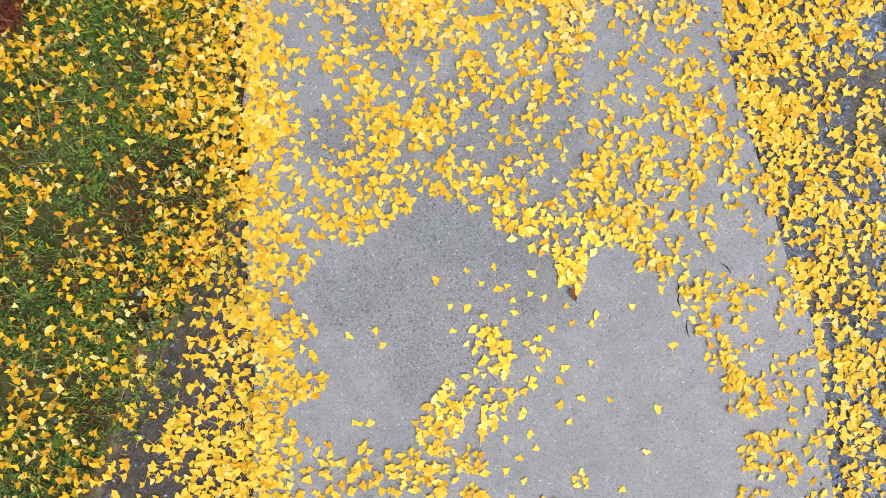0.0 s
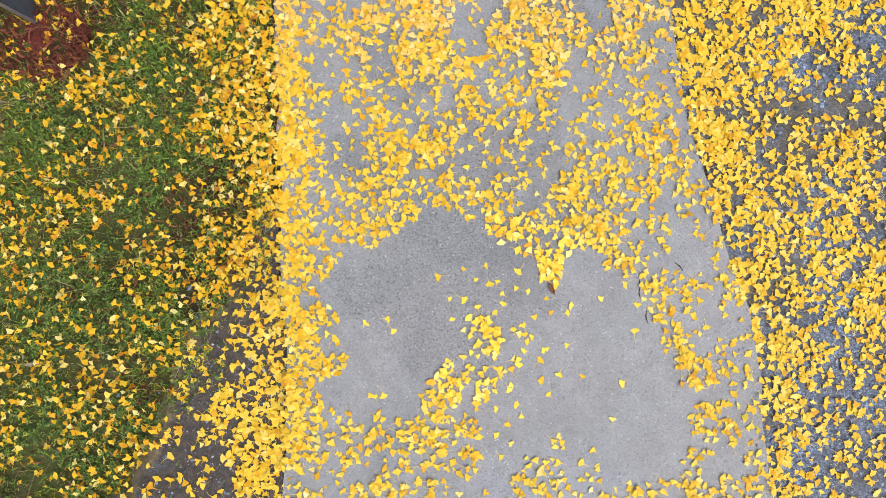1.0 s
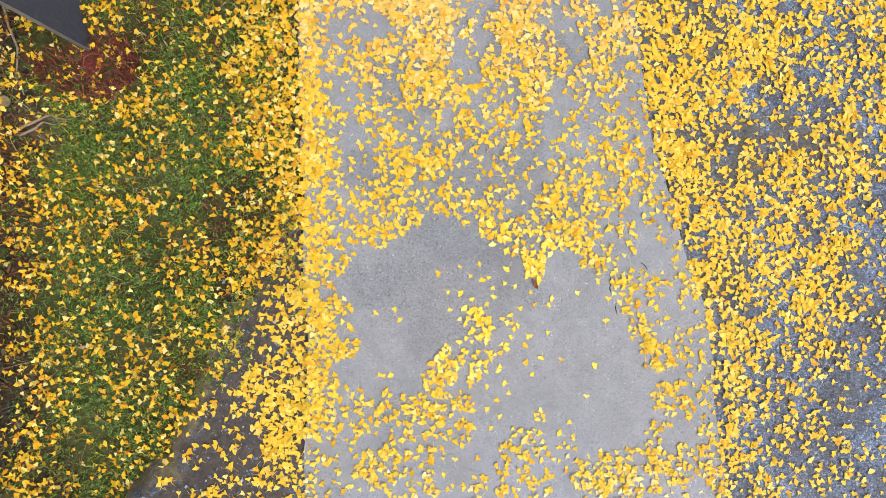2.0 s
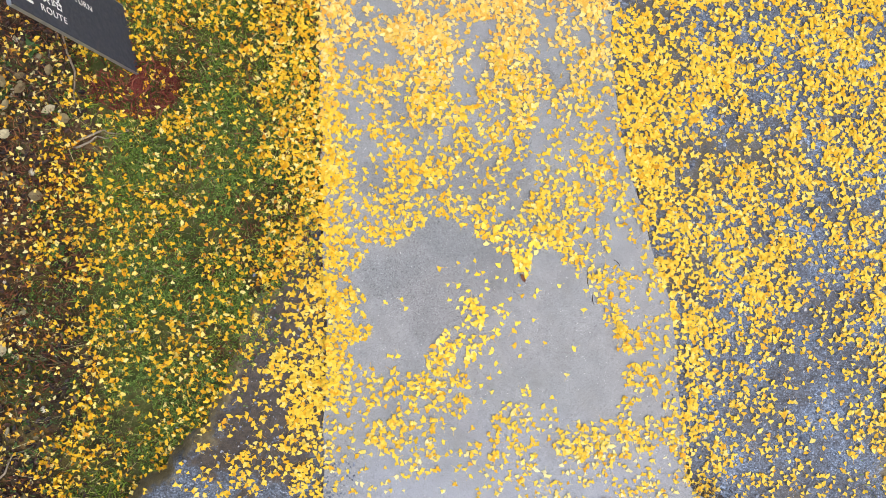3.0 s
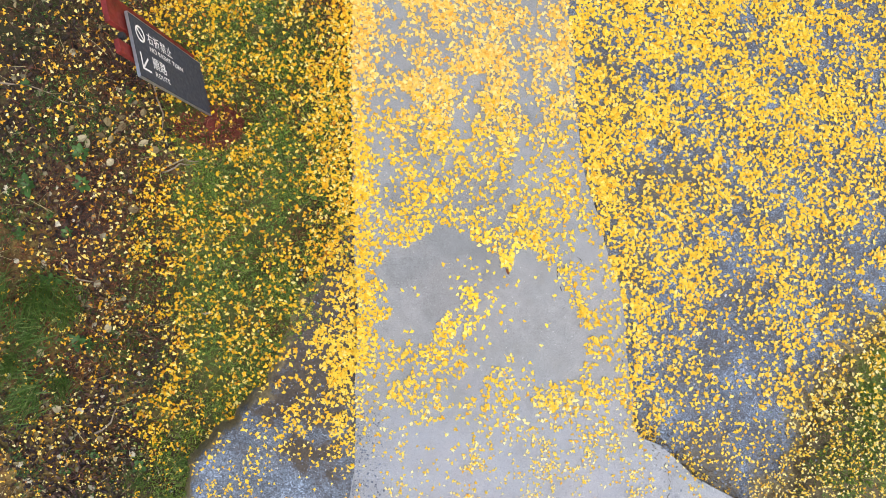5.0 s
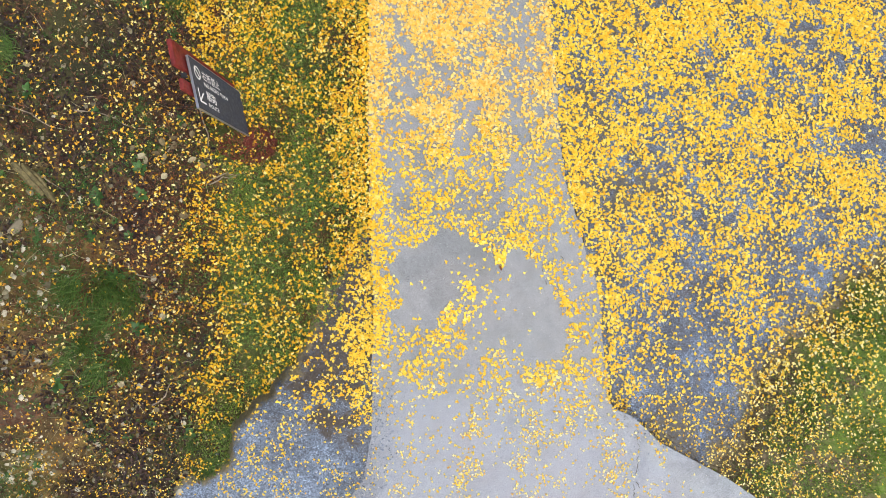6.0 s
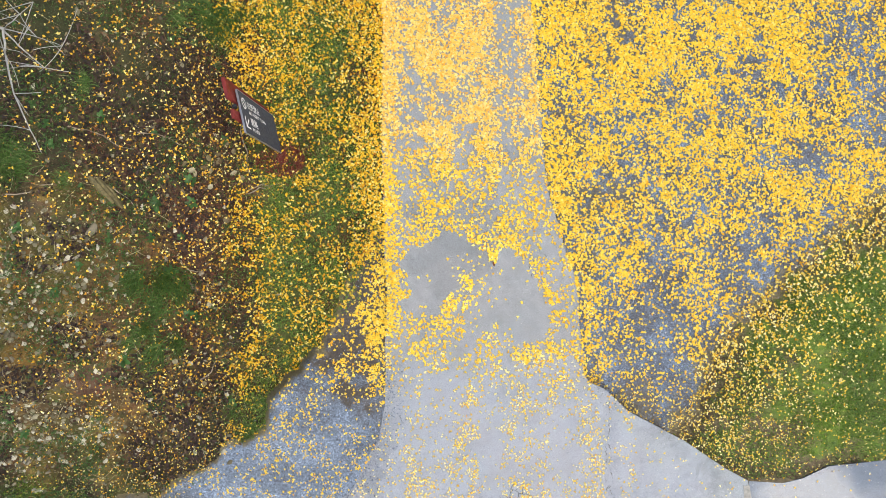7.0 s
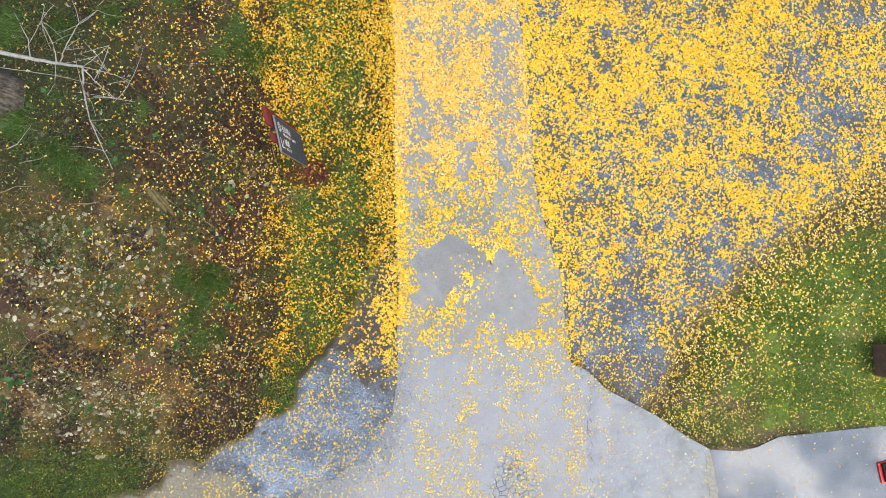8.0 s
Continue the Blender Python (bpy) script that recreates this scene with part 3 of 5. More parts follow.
def ginkgo(seed, fine):
    """A fan-shaped leaf of radius 1 with hollow flanks on a thin stalk, apex at the origin."""
    r = np.random.default_rng(seed)
    half = radians(r.uniform(34, 57))
    cup, fold, dip = r.uniform(-0.1, 0.16), r.uniform(-0.08, 0.2), r.choice([0.0, 0.0, 0.04, 0.1, 0.25])
    lop, wave = r.uniform(-0.16, 0.16), r.uniform(0.015, 0.05)
    mid, per = (5, 2) if fine else (3, 3)
    rim = (mid - 1) * per + 1
    v = []
    for rad, count, spread in ((0.0, 1, 0.0), (0.5, mid, 0.9), (1.0, rim, 1.0)):
        for k in range(count):
            a = half * spread * (2 * k / (count - 1) - 1) if count > 1 else 0.0
            q = rad
            if count == rim:
                q *= 1 - dip * math.exp(-(a / 0.12) ** 2) + wave * math.sin(k * 2.4 + seed) + lop * a - 0.04 * (abs(a) / half) ** 3
            x, y = q * math.sin(a), q * math.cos(a)
            v.append((x, y, cup * (y * y * 0.6 + x * x) * 0.8 + fold * abs(x) * 0.7 + (0.03 * math.sin(3 * k + seed) if count == rim else 0)))
    t = [(0, i + 2, i + 1) for i in range(mid - 1)]
    for i in range(mid - 1):
        m0, m1, o = 1 + i, 2 + i, 1 + mid + per * i
        turn = per // 2
        t += [(m0, o + j + 1, o + j) for j in range(turn)] + [(m0, m1, o + turn)] + [(m1, o + j + 1, o + j) for j in range(turn, per)]
    bend, base = r.uniform(-0.4, 0.4), len(v)
    length = r.uniform(0.6, 1.15)
    sides = (0.5, 2.6, 4.7) if fine else (0.3, 2.84)
    for p, w in ((0.06, 0.04), (-0.5, 0.02), (-1.0, 0.024)):
        for a in sides:
            v.append((bend * p * p * length + w * math.cos(a), p * length, w * math.sin(a) + 0.03 * (1 - p * p)))
    n = len(sides)
    for k in range(2):
        for i in range(n if fine else 1):
            a, b = base + n * k + i, base + n * k + (i + 1) % n
            t += [(a, b, a + n), (b, b + n, a + n)]
    return np.array(v), np.array(t)


def pebble(seed):
    """A broken stone of radius about 1, open where it is bedded."""
    r = np.random.default_rng(seed + 70)
    v = []
    for z, q, shift in ((-0.35, 1.0, 0.0), (0.15, 1.05, 0.5)):
        for k in range(5):
            a = 1.2566 * (k + shift) + r.uniform(-0.3, 0.3)
            w = q * r.uniform(0.65, 1.15)
            v.append((1.2 * w * math.cos(a), w * math.sin(a), z + r.uniform(-0.1, 0.12)))
    v.append((r.uniform(-0.3, 0.3), r.uniform(-0.3, 0.3), r.uniform(0.35, 0.6)))
    t = []
    for k in range(5):
        j = (k + 1) % 5
        t += [(k, j, 5 + k), (j, 5 + j, 5 + k), (5 + k, 5 + j, 10)]
    return np.array(v), np.array(t)


def blade(seed):
    """A bent grass blade of length 1."""
    r = np.random.default_rng(seed)
    lean, w = r.uniform(0.25, 0.85), r.uniform(0.05, 0.085)
    v = []
    for p in (0.0, 0.55):
        for k in (-1, 1):
            v.append((k * w * (1 - 0.35 * p), lean * p ** 1.6, p * (1 - 0.35 * lean * p)))
    v.append((0, lean, 1 - 0.35 * lean))
    return np.array(v), np.array([(0, 1, 3), (0, 3, 2), (2, 3, 4)])


def clover(seed):
    """Three round leaflets on a stalk."""
    r = np.random.default_rng(seed)
    v, t = [], []
    for k in range(3):
        a0 = 2.094 * k + r.uniform(-0.2, 0.2)
        b = len(v)
        v.append((0, 0, 0.9))
        for d, q in ((-0.5, 0.75), (-0.2, 1.0), (0.2, 1.0), (0.5, 0.75)):
            v.append((q * math.cos(a0 + d), q * math.sin(a0 + d), 0.9 + r.uniform(-0.05, 0.22)))
        t += [(b, b + i, b + i + 1) for i in range(1, 4)]
    return np.array(v), np.array(t)


def oval(seed):
    """A curled dead leaf of length 1."""
    r = np.random.default_rng(seed)
    curl, w = r.uniform(0.2, 0.8), r.uniform(0.18, 0.32)
    v = [(0, -0.5, 0.1)]
    for s in (-0.25, 0.05, 0.3):
        q = w * math.cos(s * 2.4)
        v += [(-q, s, curl * q), (0, s, 0), (q, s, curl * q * r.uniform(0.3, 1.4))]
    v.append((0, 0.55, 0.12))
    t = [(0, 2, 1), (0, 3, 2)]
    for k in (1, 4):
        t += [(k, k + 1, k + 4), (k, k + 4, k + 3), (k + 1, k + 2, k + 5), (k + 1, k + 5, k + 4)]
    t += [(7, 8, 10), (8, 9, 10)]
    t = [(0, 2, 1), (0, 3, 2), *t[2:10], (7, 8, 10), (8, 9, 10)]
    return np.array(v), np.array(t)


GINKGO = [ginkgo(s, True) for s in range(18)]
GINKGO_LITTER = [ginkgo(s, False) for s in range(18)]
PEBBLE = [pebble(s) for s in range(8)]
BLADE = [blade(s) for s in range(10)]
CLOVER = [clover(s) for s in range(6)]
OVAL = [oval(s) for s in range(8)]


def slab(name, outline, top, depth, mat, label, category, wander=0.002):
    """A cast slab with slightly uneven, rounded edges."""
    pts = []
    for (ax, ay), (bx, by) in zip(outline, outline[1:] + outline[:1]):
        k = max(1, int(math.hypot(bx - ax, by - ay) / 0.09)) if max(abs(ax), abs(bx)) < 12 and max(abs(ay), abs(by)) < 9 else 1
        pts += [(ax + (bx - ax) * i / k, ay + (by - ay) * i / k) for i in range(k)]
    bm = bmesh.new()
    top_ring, rim, low = [], [], []
    cx, cy = np.array([p[0] for p in pts]), np.array([p[1] for p in pts])
    dx, dy = np.roll(cx, -1) - np.roll(cx, 1), np.roll(cy, -1) - np.roll(cy, 1)
    ln = np.hypot(dx, dy) + 1e-9
    area = 0.5 * np.sum(cx * np.roll(cy, -1) - np.roll(cx, -1) * cy)
    nx, ny = (-dy / ln, dx / ln) if area > 0 else (dy / ln, -dx / ln)
    off = wander * 2 * (fnoise(cx, cy, 0.35, 2) - 0.5)
    for i in range(len(pts)):
        x, y = cx[i] + nx[i] * off[i], cy[i] + ny[i] * off[i]
        top_ring.append(bm.verts.new((x + nx[i] * 0.002, y + ny[i] * 0.002, top)))
        rim.append(bm.verts.new((x, y, top - 0.004)))
        low.append(bm.verts.new((x, y, top - depth)))
    bm.faces.new(top_ring if area > 0 else top_ring[::-1])
    for a, b in ((top_ring, rim), (rim, low)):
        for i in range(len(pts)):
            j = (i + 1) % len(pts)
            bm.faces.new((a[i], b[i], b[j], a[j]) if area > 0 else (a[i], a[j], b[j], b[i]))
    bm.normal_update()
    bmesh.ops.triangulate(bm, faces=[fc for fc in bm.faces if len(fc.verts) > 4])
    return tagged(part(name, bm, mat), label, category, kind="structure")


# ---- ground and paved surfaces ----
def build_ground():
    fine_x, fine_y = np.arange(-9.5, 9.51, 0.09), np.arange(-6.5, 7.01, 0.09)
    far = np.array([12, 16, 22, 32, 50, 90, 180, 400, 900.0])
    gx = np.concatenate([-far[::-1], fine_x, far])
    gy = np.concatenate([-far[::-1], fine_y, far])
    x, y = np.meshgrid(gx, gy, indexing="xy")
    z = ground_height(x, y) - 0.002
    for poly, rim, wide in ((GRAVEL_LOT, YARD_RIM, 0.5), (WET_GRAVEL, STRIP_RIM, 0.2)):
        k = smooth((rim_distance(x, y, poly, rim) + wide * 0.6 + wide * 2.4 * (fnoise(x, y, 0.3, 8) - 0.5)) / (0.5 * wide))
        z = z * (1 - k) + np.minimum(z, -0.08) * k
    z = np.where(np.isin(zone_of(x, y), (0, 6, 7)), -0.016, z)
    n, m = len(gx), len(gy)
    i = (np.arange(m - 1)[:, None] * n + np.arange(n - 1)[None]).ravel()
    tris = np.concatenate([np.stack([i, i + 1, i + n + 1], 1), np.stack([i, i + n + 1, i + n], 1)])
    ob = new("ground", mesh_arrays("ground", np.stack([x, y, z], -1), tris, M_SOIL, True))
    return tagged(ob, "brown stony soil with rust-coloured litter", "ground", kind="structure")


PAVEMENT = [(-0.88, -2.2), (-0.97, -2.5), (-1.07, -2.77), (-1.16, -3.11), (-1.45, -3.56), (-1.8, -3.76), (-1.94, -3.93), (-2.33, -3.93), (-2.52, -4.17), (-2.9, -4.5), (-5, -5.6),
            (-9, -6.7), (-9, -9), (-0.55, -9), (-0.6, -4.24), (-0.7, -3.45), (-0.8, -2.75)]
right_edge = list(zip(RIGHT_X, RIGHT_Y))
left_edge = list(zip(LEFT_X, LEFT_Y))
YARD_RIM = ragged(ragged(GRASS_EDGE, 0.4, 0.7), 0.2, 0.2)
STRIP_RIM = ragged(ragged(WET_GRAVEL_EDGE, 0.25, 0.45), 0.14, 0.16)
GRAVEL_LOT = [(2.15, -2.3)] + [(x - 0.25, y) for x, y in right_edge[:-1]] + [(0.75, 20), (14, 20)] + YARD_RIM[::-1] + [(3.1, -3.2), (2.5, -2.8)]
WET_GRAVEL = STRIP_RIM + [(-9, -6.8), (-5.0, -5.7), (-2.2, -4.6), (-1.7, -4.0), (-1.2, -3.4), (-0.65, -2.7), (-0.65, -1.0), (-0.7, 0.4)]


def strip_height(x, y):
    return -0.008 - 0.034 * smooth((y + 1.9) / 1.3)


def rim_distance(x, y, poly, rim):
    """Distance from a rim line, positive inside the polygon."""
    best = np.full(np.shape(x), 1e9)
    for (ax, ay), (bx, by) in zip(rim, rim[1:]):
        dx, dy = bx - ax, by - ay
        k = np.clip(((x - ax) * dx + (y - ay) * dy) / (dx * dx + dy * dy + 1e-12), 0, 1)
        best = np.minimum(best, (x - ax - k * dx) ** 2 + (y - ay - k * dy) ** 2)
    return np.where(inside(x, y, poly), 1, -1) * np.sqrt(best)


def sheet(name, poly, rim, fade, top, mat, label):
    """A gravel bed that thins out into the soil along its rim."""
    xs, ys = [p[0] for p in poly], [p[1] for p in poly]
    gx = np.arange(max(min(xs), -9.4) - fade, min(max(xs), 9.4) + fade, 0.065)
    gy = np.arange(max(min(ys), -6.6) - fade, min(max(ys), 7.4) + fade, 0.065)
    if max(xs) > 9.4:
        gx, gy = np.append(gx, [11, 12.5, 14]), np.append(gy, [10, 14, 20])
    x, y = np.meshgrid(gx, gy, indexing="xy")
    d = rim_distance(x, y, poly, rim)
    sink = smooth((-d + 0.1 * fade) / (0.8 * fade))
    z = top(x, y) * (1 - sink) + (np.minimum(top(x, y), ground_height(x, y)) - 0.04) * sink + 0.006 * (fnoise(x, y, 0.2, 6) - 0.5)
    n, m = len(gx), len(gy)
    i = (np.arange(m - 1)[:, None] * n + np.arange(n - 1)[None]).ravel()
    ok = (d.ravel() > -fade)
    i = i[ok[i] & ok[i + 1] & ok[i + n] & ok[i + n + 1]]
    tris = np.concatenate([np.stack([i, i + 1, i + n + 1], 1), np.stack([i, i + n + 1, i + n], 1)])
    me = mesh_arrays(name, np.stack([x, y, z], -1), tris, mat, True)
    me.attributes.new("soil", "FLOAT", "POINT").data.foreach_set("value", (1 - smooth((d + fade) / (2 * fade))).ravel().astype(np.float32))
    return tagged(new(name, me), label, "gravel", kind="structure")


slab("lane", left_edge + right_edge[::-1] + [(2.27, -2.03), (2.36, -2.87), (2.45, -3.66), (2.41, -4.27), (2.412, -9), (-0.69, -9)], 0.0, 0.14, M_CONCRETE,
     "narrow grey concrete farm lane, worn and crazed", "lane", 0.045)
slab("apron", [(2.08, -1.9), (2.4, -2.03), (2.78, -2.38), (3.64, -2.83), (4.24, -3.23), (4.61, -3.43), (4.66, -3.78), (4.76, -4.29), (4.9, -9), (2.25, -9),
               (2.25, -4.27), (2.3, -3.66), (2.2, -2.87)], -0.004, 0.14, M_APRON, "pale smooth concrete apron beside the lane", "pavement")
slab("pavement", PAVEMENT, -0.003, 0.14, M_CONCRETE, "pale concrete paving joined to the lane", "pavement", 0.11)
slab("road", [(4.622, -3.44), (5.16, -3.47), (5.47, -3.4), (5.88, -3.22), (6.6, -3.15), (7.83, -3.03), (11.5, -2.7), (40, -2), (40, -9), (4.91, -9), (4.772, -4.29),
              (4.672, -3.78)], -0.012, 0.14, M_WET, "wet smooth grey road surface with damp patches", "road")
slab("joint", ragged([(4.52, -3.5), (4.53, -3.8), (4.58, -4.1), (4.62, -4.4), (4.68, -9)], 0.03, 0.2) + ragged([(4.80, -9), (4.77, -4.4), (4.74, -4.1), (4.69, -3.8), (4.63, -3.5)], 0.03, 0.15),
     -0.001, 0.1, M_MORTAR, "pale crumbling mortar joint between apron and road", "joint", 0.02)
sheet("gravel_yard", GRAVEL_LOT, YARD_RIM, 0.62, lambda x, y: -0.042, M_GRAVEL, "dark blue-grey crushed stone yard beside the lane")
sheet("wet_gravel", WET_GRAVEL, STRIP_RIM, 0.22, strip_height, M_WETGRAVEL, "wet dark gravel strip beside the lane")

# ---- fallen leaves: how many lie where ----
BARE_WEST = [(-0.08, 0.35), (0.08, 0.38), (0.17, 0.29), (0.31, 0.19), (0.43, 0.15), (0.44, 0.02), (0.55, -0.05), (0.59, -0.14), (0.46, -0.21), (0.31, -0.25), (0.23, -0.34),
             (0.14, -0.39), (0.17, -0.51), (0.02, -0.58), (-0.05, -0.74), (-0.11, -0.88), (-0.23, -0.91), (-0.49, -0.89), (-0.72, -0.85), (-0.75, -0.69), (-0.55, -0.62),
             (-0.52, -0.48), (-0.61, -0.34), (-0.7, -0.24), (-0.73, -0.09), (-0.61, 0.01), (-0.5, 0.13), (-0.32, 0.1), (-0.21, 0.23)]
BARE_EAST = [(0.79, 0.05), (0.91, 0.13), (1.01, 0.01), (1.14, -0.06), (1.29, -0.06), (1.33, -0.28), (1.43, -0.38), (1.52, -0.54), (1.53, -0.67), (1.69, -0.72), (1.73, -0.9),
             (1.56, -0.94), (1.54, -1.25), (1.39, -1.3), (1.06, -1.28), (0.87, -1.18), (0.63, -1.18), (0.49, -1.21), (0.4, -1.39), (0.26, -1.39), (0.25, -0.83), (0.44, -0.74),
             (0.58, -0.46), (0.53, -0.22), (0.72, -0.18)]


def on_lane(x, y):
    return (x > path_left(y)) & (x < np.where(y < -1.87, np.interp(y, [-4.27, -3.66, -2.87, -2.03, -1.87], [2.41, 2.45, 2.36, 2.27, 2.13]), path_right(y))) & (y > -9)


def lane_density(x, y):
    streak = vnoise(x * 3.2, y * 0.9, 1.0, 4)
    d = 300 + 320 * smooth((streak - 0.35) / 0.4)
    w = (x - path_left(y)) / (path_right(y) - path_left(y))
    far = smooth((y - 1.8) / 1.8)
    d = d * (1 - (0.6 - 0.3 * far) * np.exp(-((w - 0.82) / 0.07) ** 2)) * (1 - (0.5 - 0.3 * far) * np.exp(-((w - 0.12) / 0.04) ** 2)) * (1 + 0.3 * np.exp(-((w - 0.5) / 0.12) ** 2))
    d = d * (1.12 + 1.75 * smooth((y - 1.0) / 2.4)) * (1 - 0.68 * np.exp(-((w - 0.93) / 0.055) ** 2) * smooth((0.35 - y) / 0.4))
    low = smooth((-0.75 - y) / 0.6)
    d = d * (1 - low) + low * (250 - 40 * smooth((-2.2 - y) / 1.5)) * (0.3 + 1.35 * smooth((vnoise(x * 2.6, y * 0.7, 1.0, 14) - 0.28) / 0.4))
    d = d * (0.35 + 1.3 * smooth((fnoise(x, y, 0.24, 18) - 0.32) / 0.34))
    d = d + 1500 * np.exp(-((x - path_left(y) - 0.02) / 0.17) ** 2) * smooth((y + 2.0) / 1.2)
    d = d * (1 - 0.72 * blob(x, y, 0.5, -0.5, 1.0, 0.72, -15))
    bare = inside(x, y, BARE_WEST) | inside(x, y, BARE_EAST)
    d = np.where(bare, 5.0, d)
    for cx, cy, rx, ry, turn, amount in (
            (0.10, 0.46, 0.34, 0.11, -10, 420), (0.42, 0.28, 0.26, 0.13, -38, 430), (0.66, 0.06, 0.22, 0.10, -60, 430), (0.95, 0.20, 0.30, 0.09, 8, 300),
            (0.02, -0.78, 0.22, 0.11, 60, 430), (0.30, -0.42, 0.18, 0.08, -65, 320), (-0.25, -1.03, 0.30, 0.09, 10, 360), (-0.39, -1.44, 0.24, 0.16, 0, 460),
            (1.25, -1.54, 0.30, 0.20, -20, 380), (1.44, -0.36, 0.10, 0.26, 20, 430), (1.60, -0.64, 0.15, 0.13, 0, 430), (1.64, -0.98, 0.16, 0.12, 40, 320),
            (-0.55, -1.0, 0.16, 0.10, 0, 200), (0.73, -1.1, 0.1, 0.06, 0, 150), (-0.02, -1.06, 0.24, 0.12, 15, 330), (1.34, -0.12, 0.2, 0.07, -35, 330), (1.78, -0.95, 0.07, 0.2, -15, 200), (2.25, -2.6, 0.16, 0.5, 0, 90), (2.2, -3.7, 0.2, 0.6, 0, 110), (1.7, -3.6, 0.25, 0.4, 20, 75), (-0.22, 0.30, 0.22, 0.06, 32, 330), (-0.42, 0.24, 0.10, 0.10, 0, 200)):
        d = np.maximum(d, 2.6 * amount * blob(x, y, cx, cy, rx, ry, turn))
    return d


def yard_density(x, y):
    d = 370 * smooth((y + 2.6) / 2.8) + 240 + 450 * smooth((y - 0.9) / 2.2)
    d = d * (0.34 + 1.0 * smooth((0.6 * fnoise(x, y, 0.5, 12) + 0.4 * fnoise(x, y, 0.16, 15) - 0.33) / 0.28))
    for cx, cy, rx, ry, amount in ((2.9, -1.0, 0.9, 0.5, 0.3), (4.3, 0.0, 0.6, 0.5, 0.45), (3.0, -1.75, 0.7, 0.35, 0.2), (5.5, 1.6, 0.7, 0.35, 0.55), (6.9, 2.7, 0.7, 0.5, 0.6), (3.4, 0.5, 0.5, 0.3, 0.4)):
        d = d * (1 - amount * blob(x, y, cx, cy, rx, ry))
    d = d * (1 + 0.25 * smooth((x - 3.5) / 1.5) * smooth((y - 0.3) / 1.0))
    d = d * (1 - 0.5 * smooth((x - 4.6) / 2.2) * smooth((y - 1.2) / 1.5))
    return d + 480 * np.exp(-((x - path_right(y) - 0.12) / 0.15) ** 2)


def verge_density(x, y):
    d = 430 + 1400 * np.exp(-((x - path_left(y) + 0.12) / 0.25) ** 2) * smooth((y + 0.4) / 0.8) + 430 * smooth((y - 1.5) / 1.8)
    d = d * (0.4 + 1.0 * smooth((fnoise(x, y, 0.4, 21) - 0.3) / 0.35))
    return d + 650 * np.exp(-((x - path_left(y) + 0.06) / 0.12) ** 2)


def by_sign(x, y):
    """The trodden red plate at the foot of the sign."""
    c, q = math.cos(radians(104)), math.sin(radians(104))
    u, v = (x + 2.65) * c + (y - 1.50) * q, -(x + 2.65) * q + (y - 1.50) * c
    return (np.abs(u) < 0.25) & (np.abs(v) < 0.27)


def zone_of(x, y):
    """0 lane, 1 yard, 2 verge, 3 bank, 4 grass, 5 wet gravel, 6 paving, 7 road."""
    z = np.full(np.shape(x), 3)
    wx, wy = x + 0.7 * (fnoise(x, y, 0.8, 101) - 0.5), y + 0.7 * (fnoise(x, y, 0.8, 111) - 0.5)
    z[(wx > np.interp(wy, VERGE_Y, VERGE_X)) & (x < 0) & (y > -2.9)] = 2
    z[(x > 2) & (y > -3.5)] = 4
    z[inside(x, y, GRAVEL_LOT) & (inside(wx, wy, GRAVEL_LOT) | (x < 3.2) | (y > 3))] = 1
    z[inside(x, y, WET_GRAVEL)] = 5
    z[on_lane(x, y)] = 0
    paved = inside(x, y, [(2.4, -2.03), (2.78, -2.38), (3.64, -2.83), (4.24, -3.23), (4.61, -3.43), (4.9, -9), (2.4, -9)]) | inside(x, y, PAVEMENT)
    z[paved] = 6
    z[(x > 4.6) & (y < np.interp(x, [4.6, 5.47, 6.6, 7.8, 11.5], [-3.43, -3.4, -3.15, -3.03, -2.7]))] = 7
    return z


build_ground()


def density(x, y, z):
    d = np.zeros(np.shape(x))
    for k, f in ((0, lane_density), (1, yard_density), (2, verge_density)):
        s = z == k
        d[s] = f(x[s], y[s])
    clump = fnoise(x, y, 0.5, 31)
    s = z == 3
    d[s] = (200 * smooth((x[s] + 6.8) / 3.2) + 40) * (0.4 + 1.3 * clump[s]) + 110 * smooth((y[s] - 1.2) / 1.5) * smooth((x[s] + 4.6) / 1.2)
    s = z == 4
    d[s] = 165 + 520 * np.exp(-((x[s] - np.interp(y[s], [-2.84, -1.08, 0.14, 1.59, 3], [3.3, 4.27, 5.41, 7.93, 14])) / 1.25) ** 2) * (0.4 + 1.2 * clump[s])
    s = z == 5
    d[s] = (420 - 280 * smooth((-1.3 - y[s]) / 1.0)) * (0.3 + 1.5 * smooth((clump[s] - 0.35) / 0.3)) + 760 * np.exp(-((x[s] - path_left(y[s]) + 0.1) / 0.16) ** 2) * smooth((y[s] + 2.4) / 0.4)
    d[z == 6] = 30 + 100 * smooth((0.3 - x[z == 6]) / 0.5) * smooth((x[z == 6] + 3.2) / 0.8)
    d[z == 7] = 9
    d[by_sign(x, y)] *= 0.6
    fringe = (z == 6) & (x > 2) & (x < 2.85)
    d[fringe] = 230 * smooth((fnoise(x[fringe], y[fringe], 0.3, 37) - 0.3) / 0.3)
    return d


SINGLE_MESHES = [mesh_arrays("fallen_leaf", v, t, M_LEAF_ONE) for v, t in GINKGO]


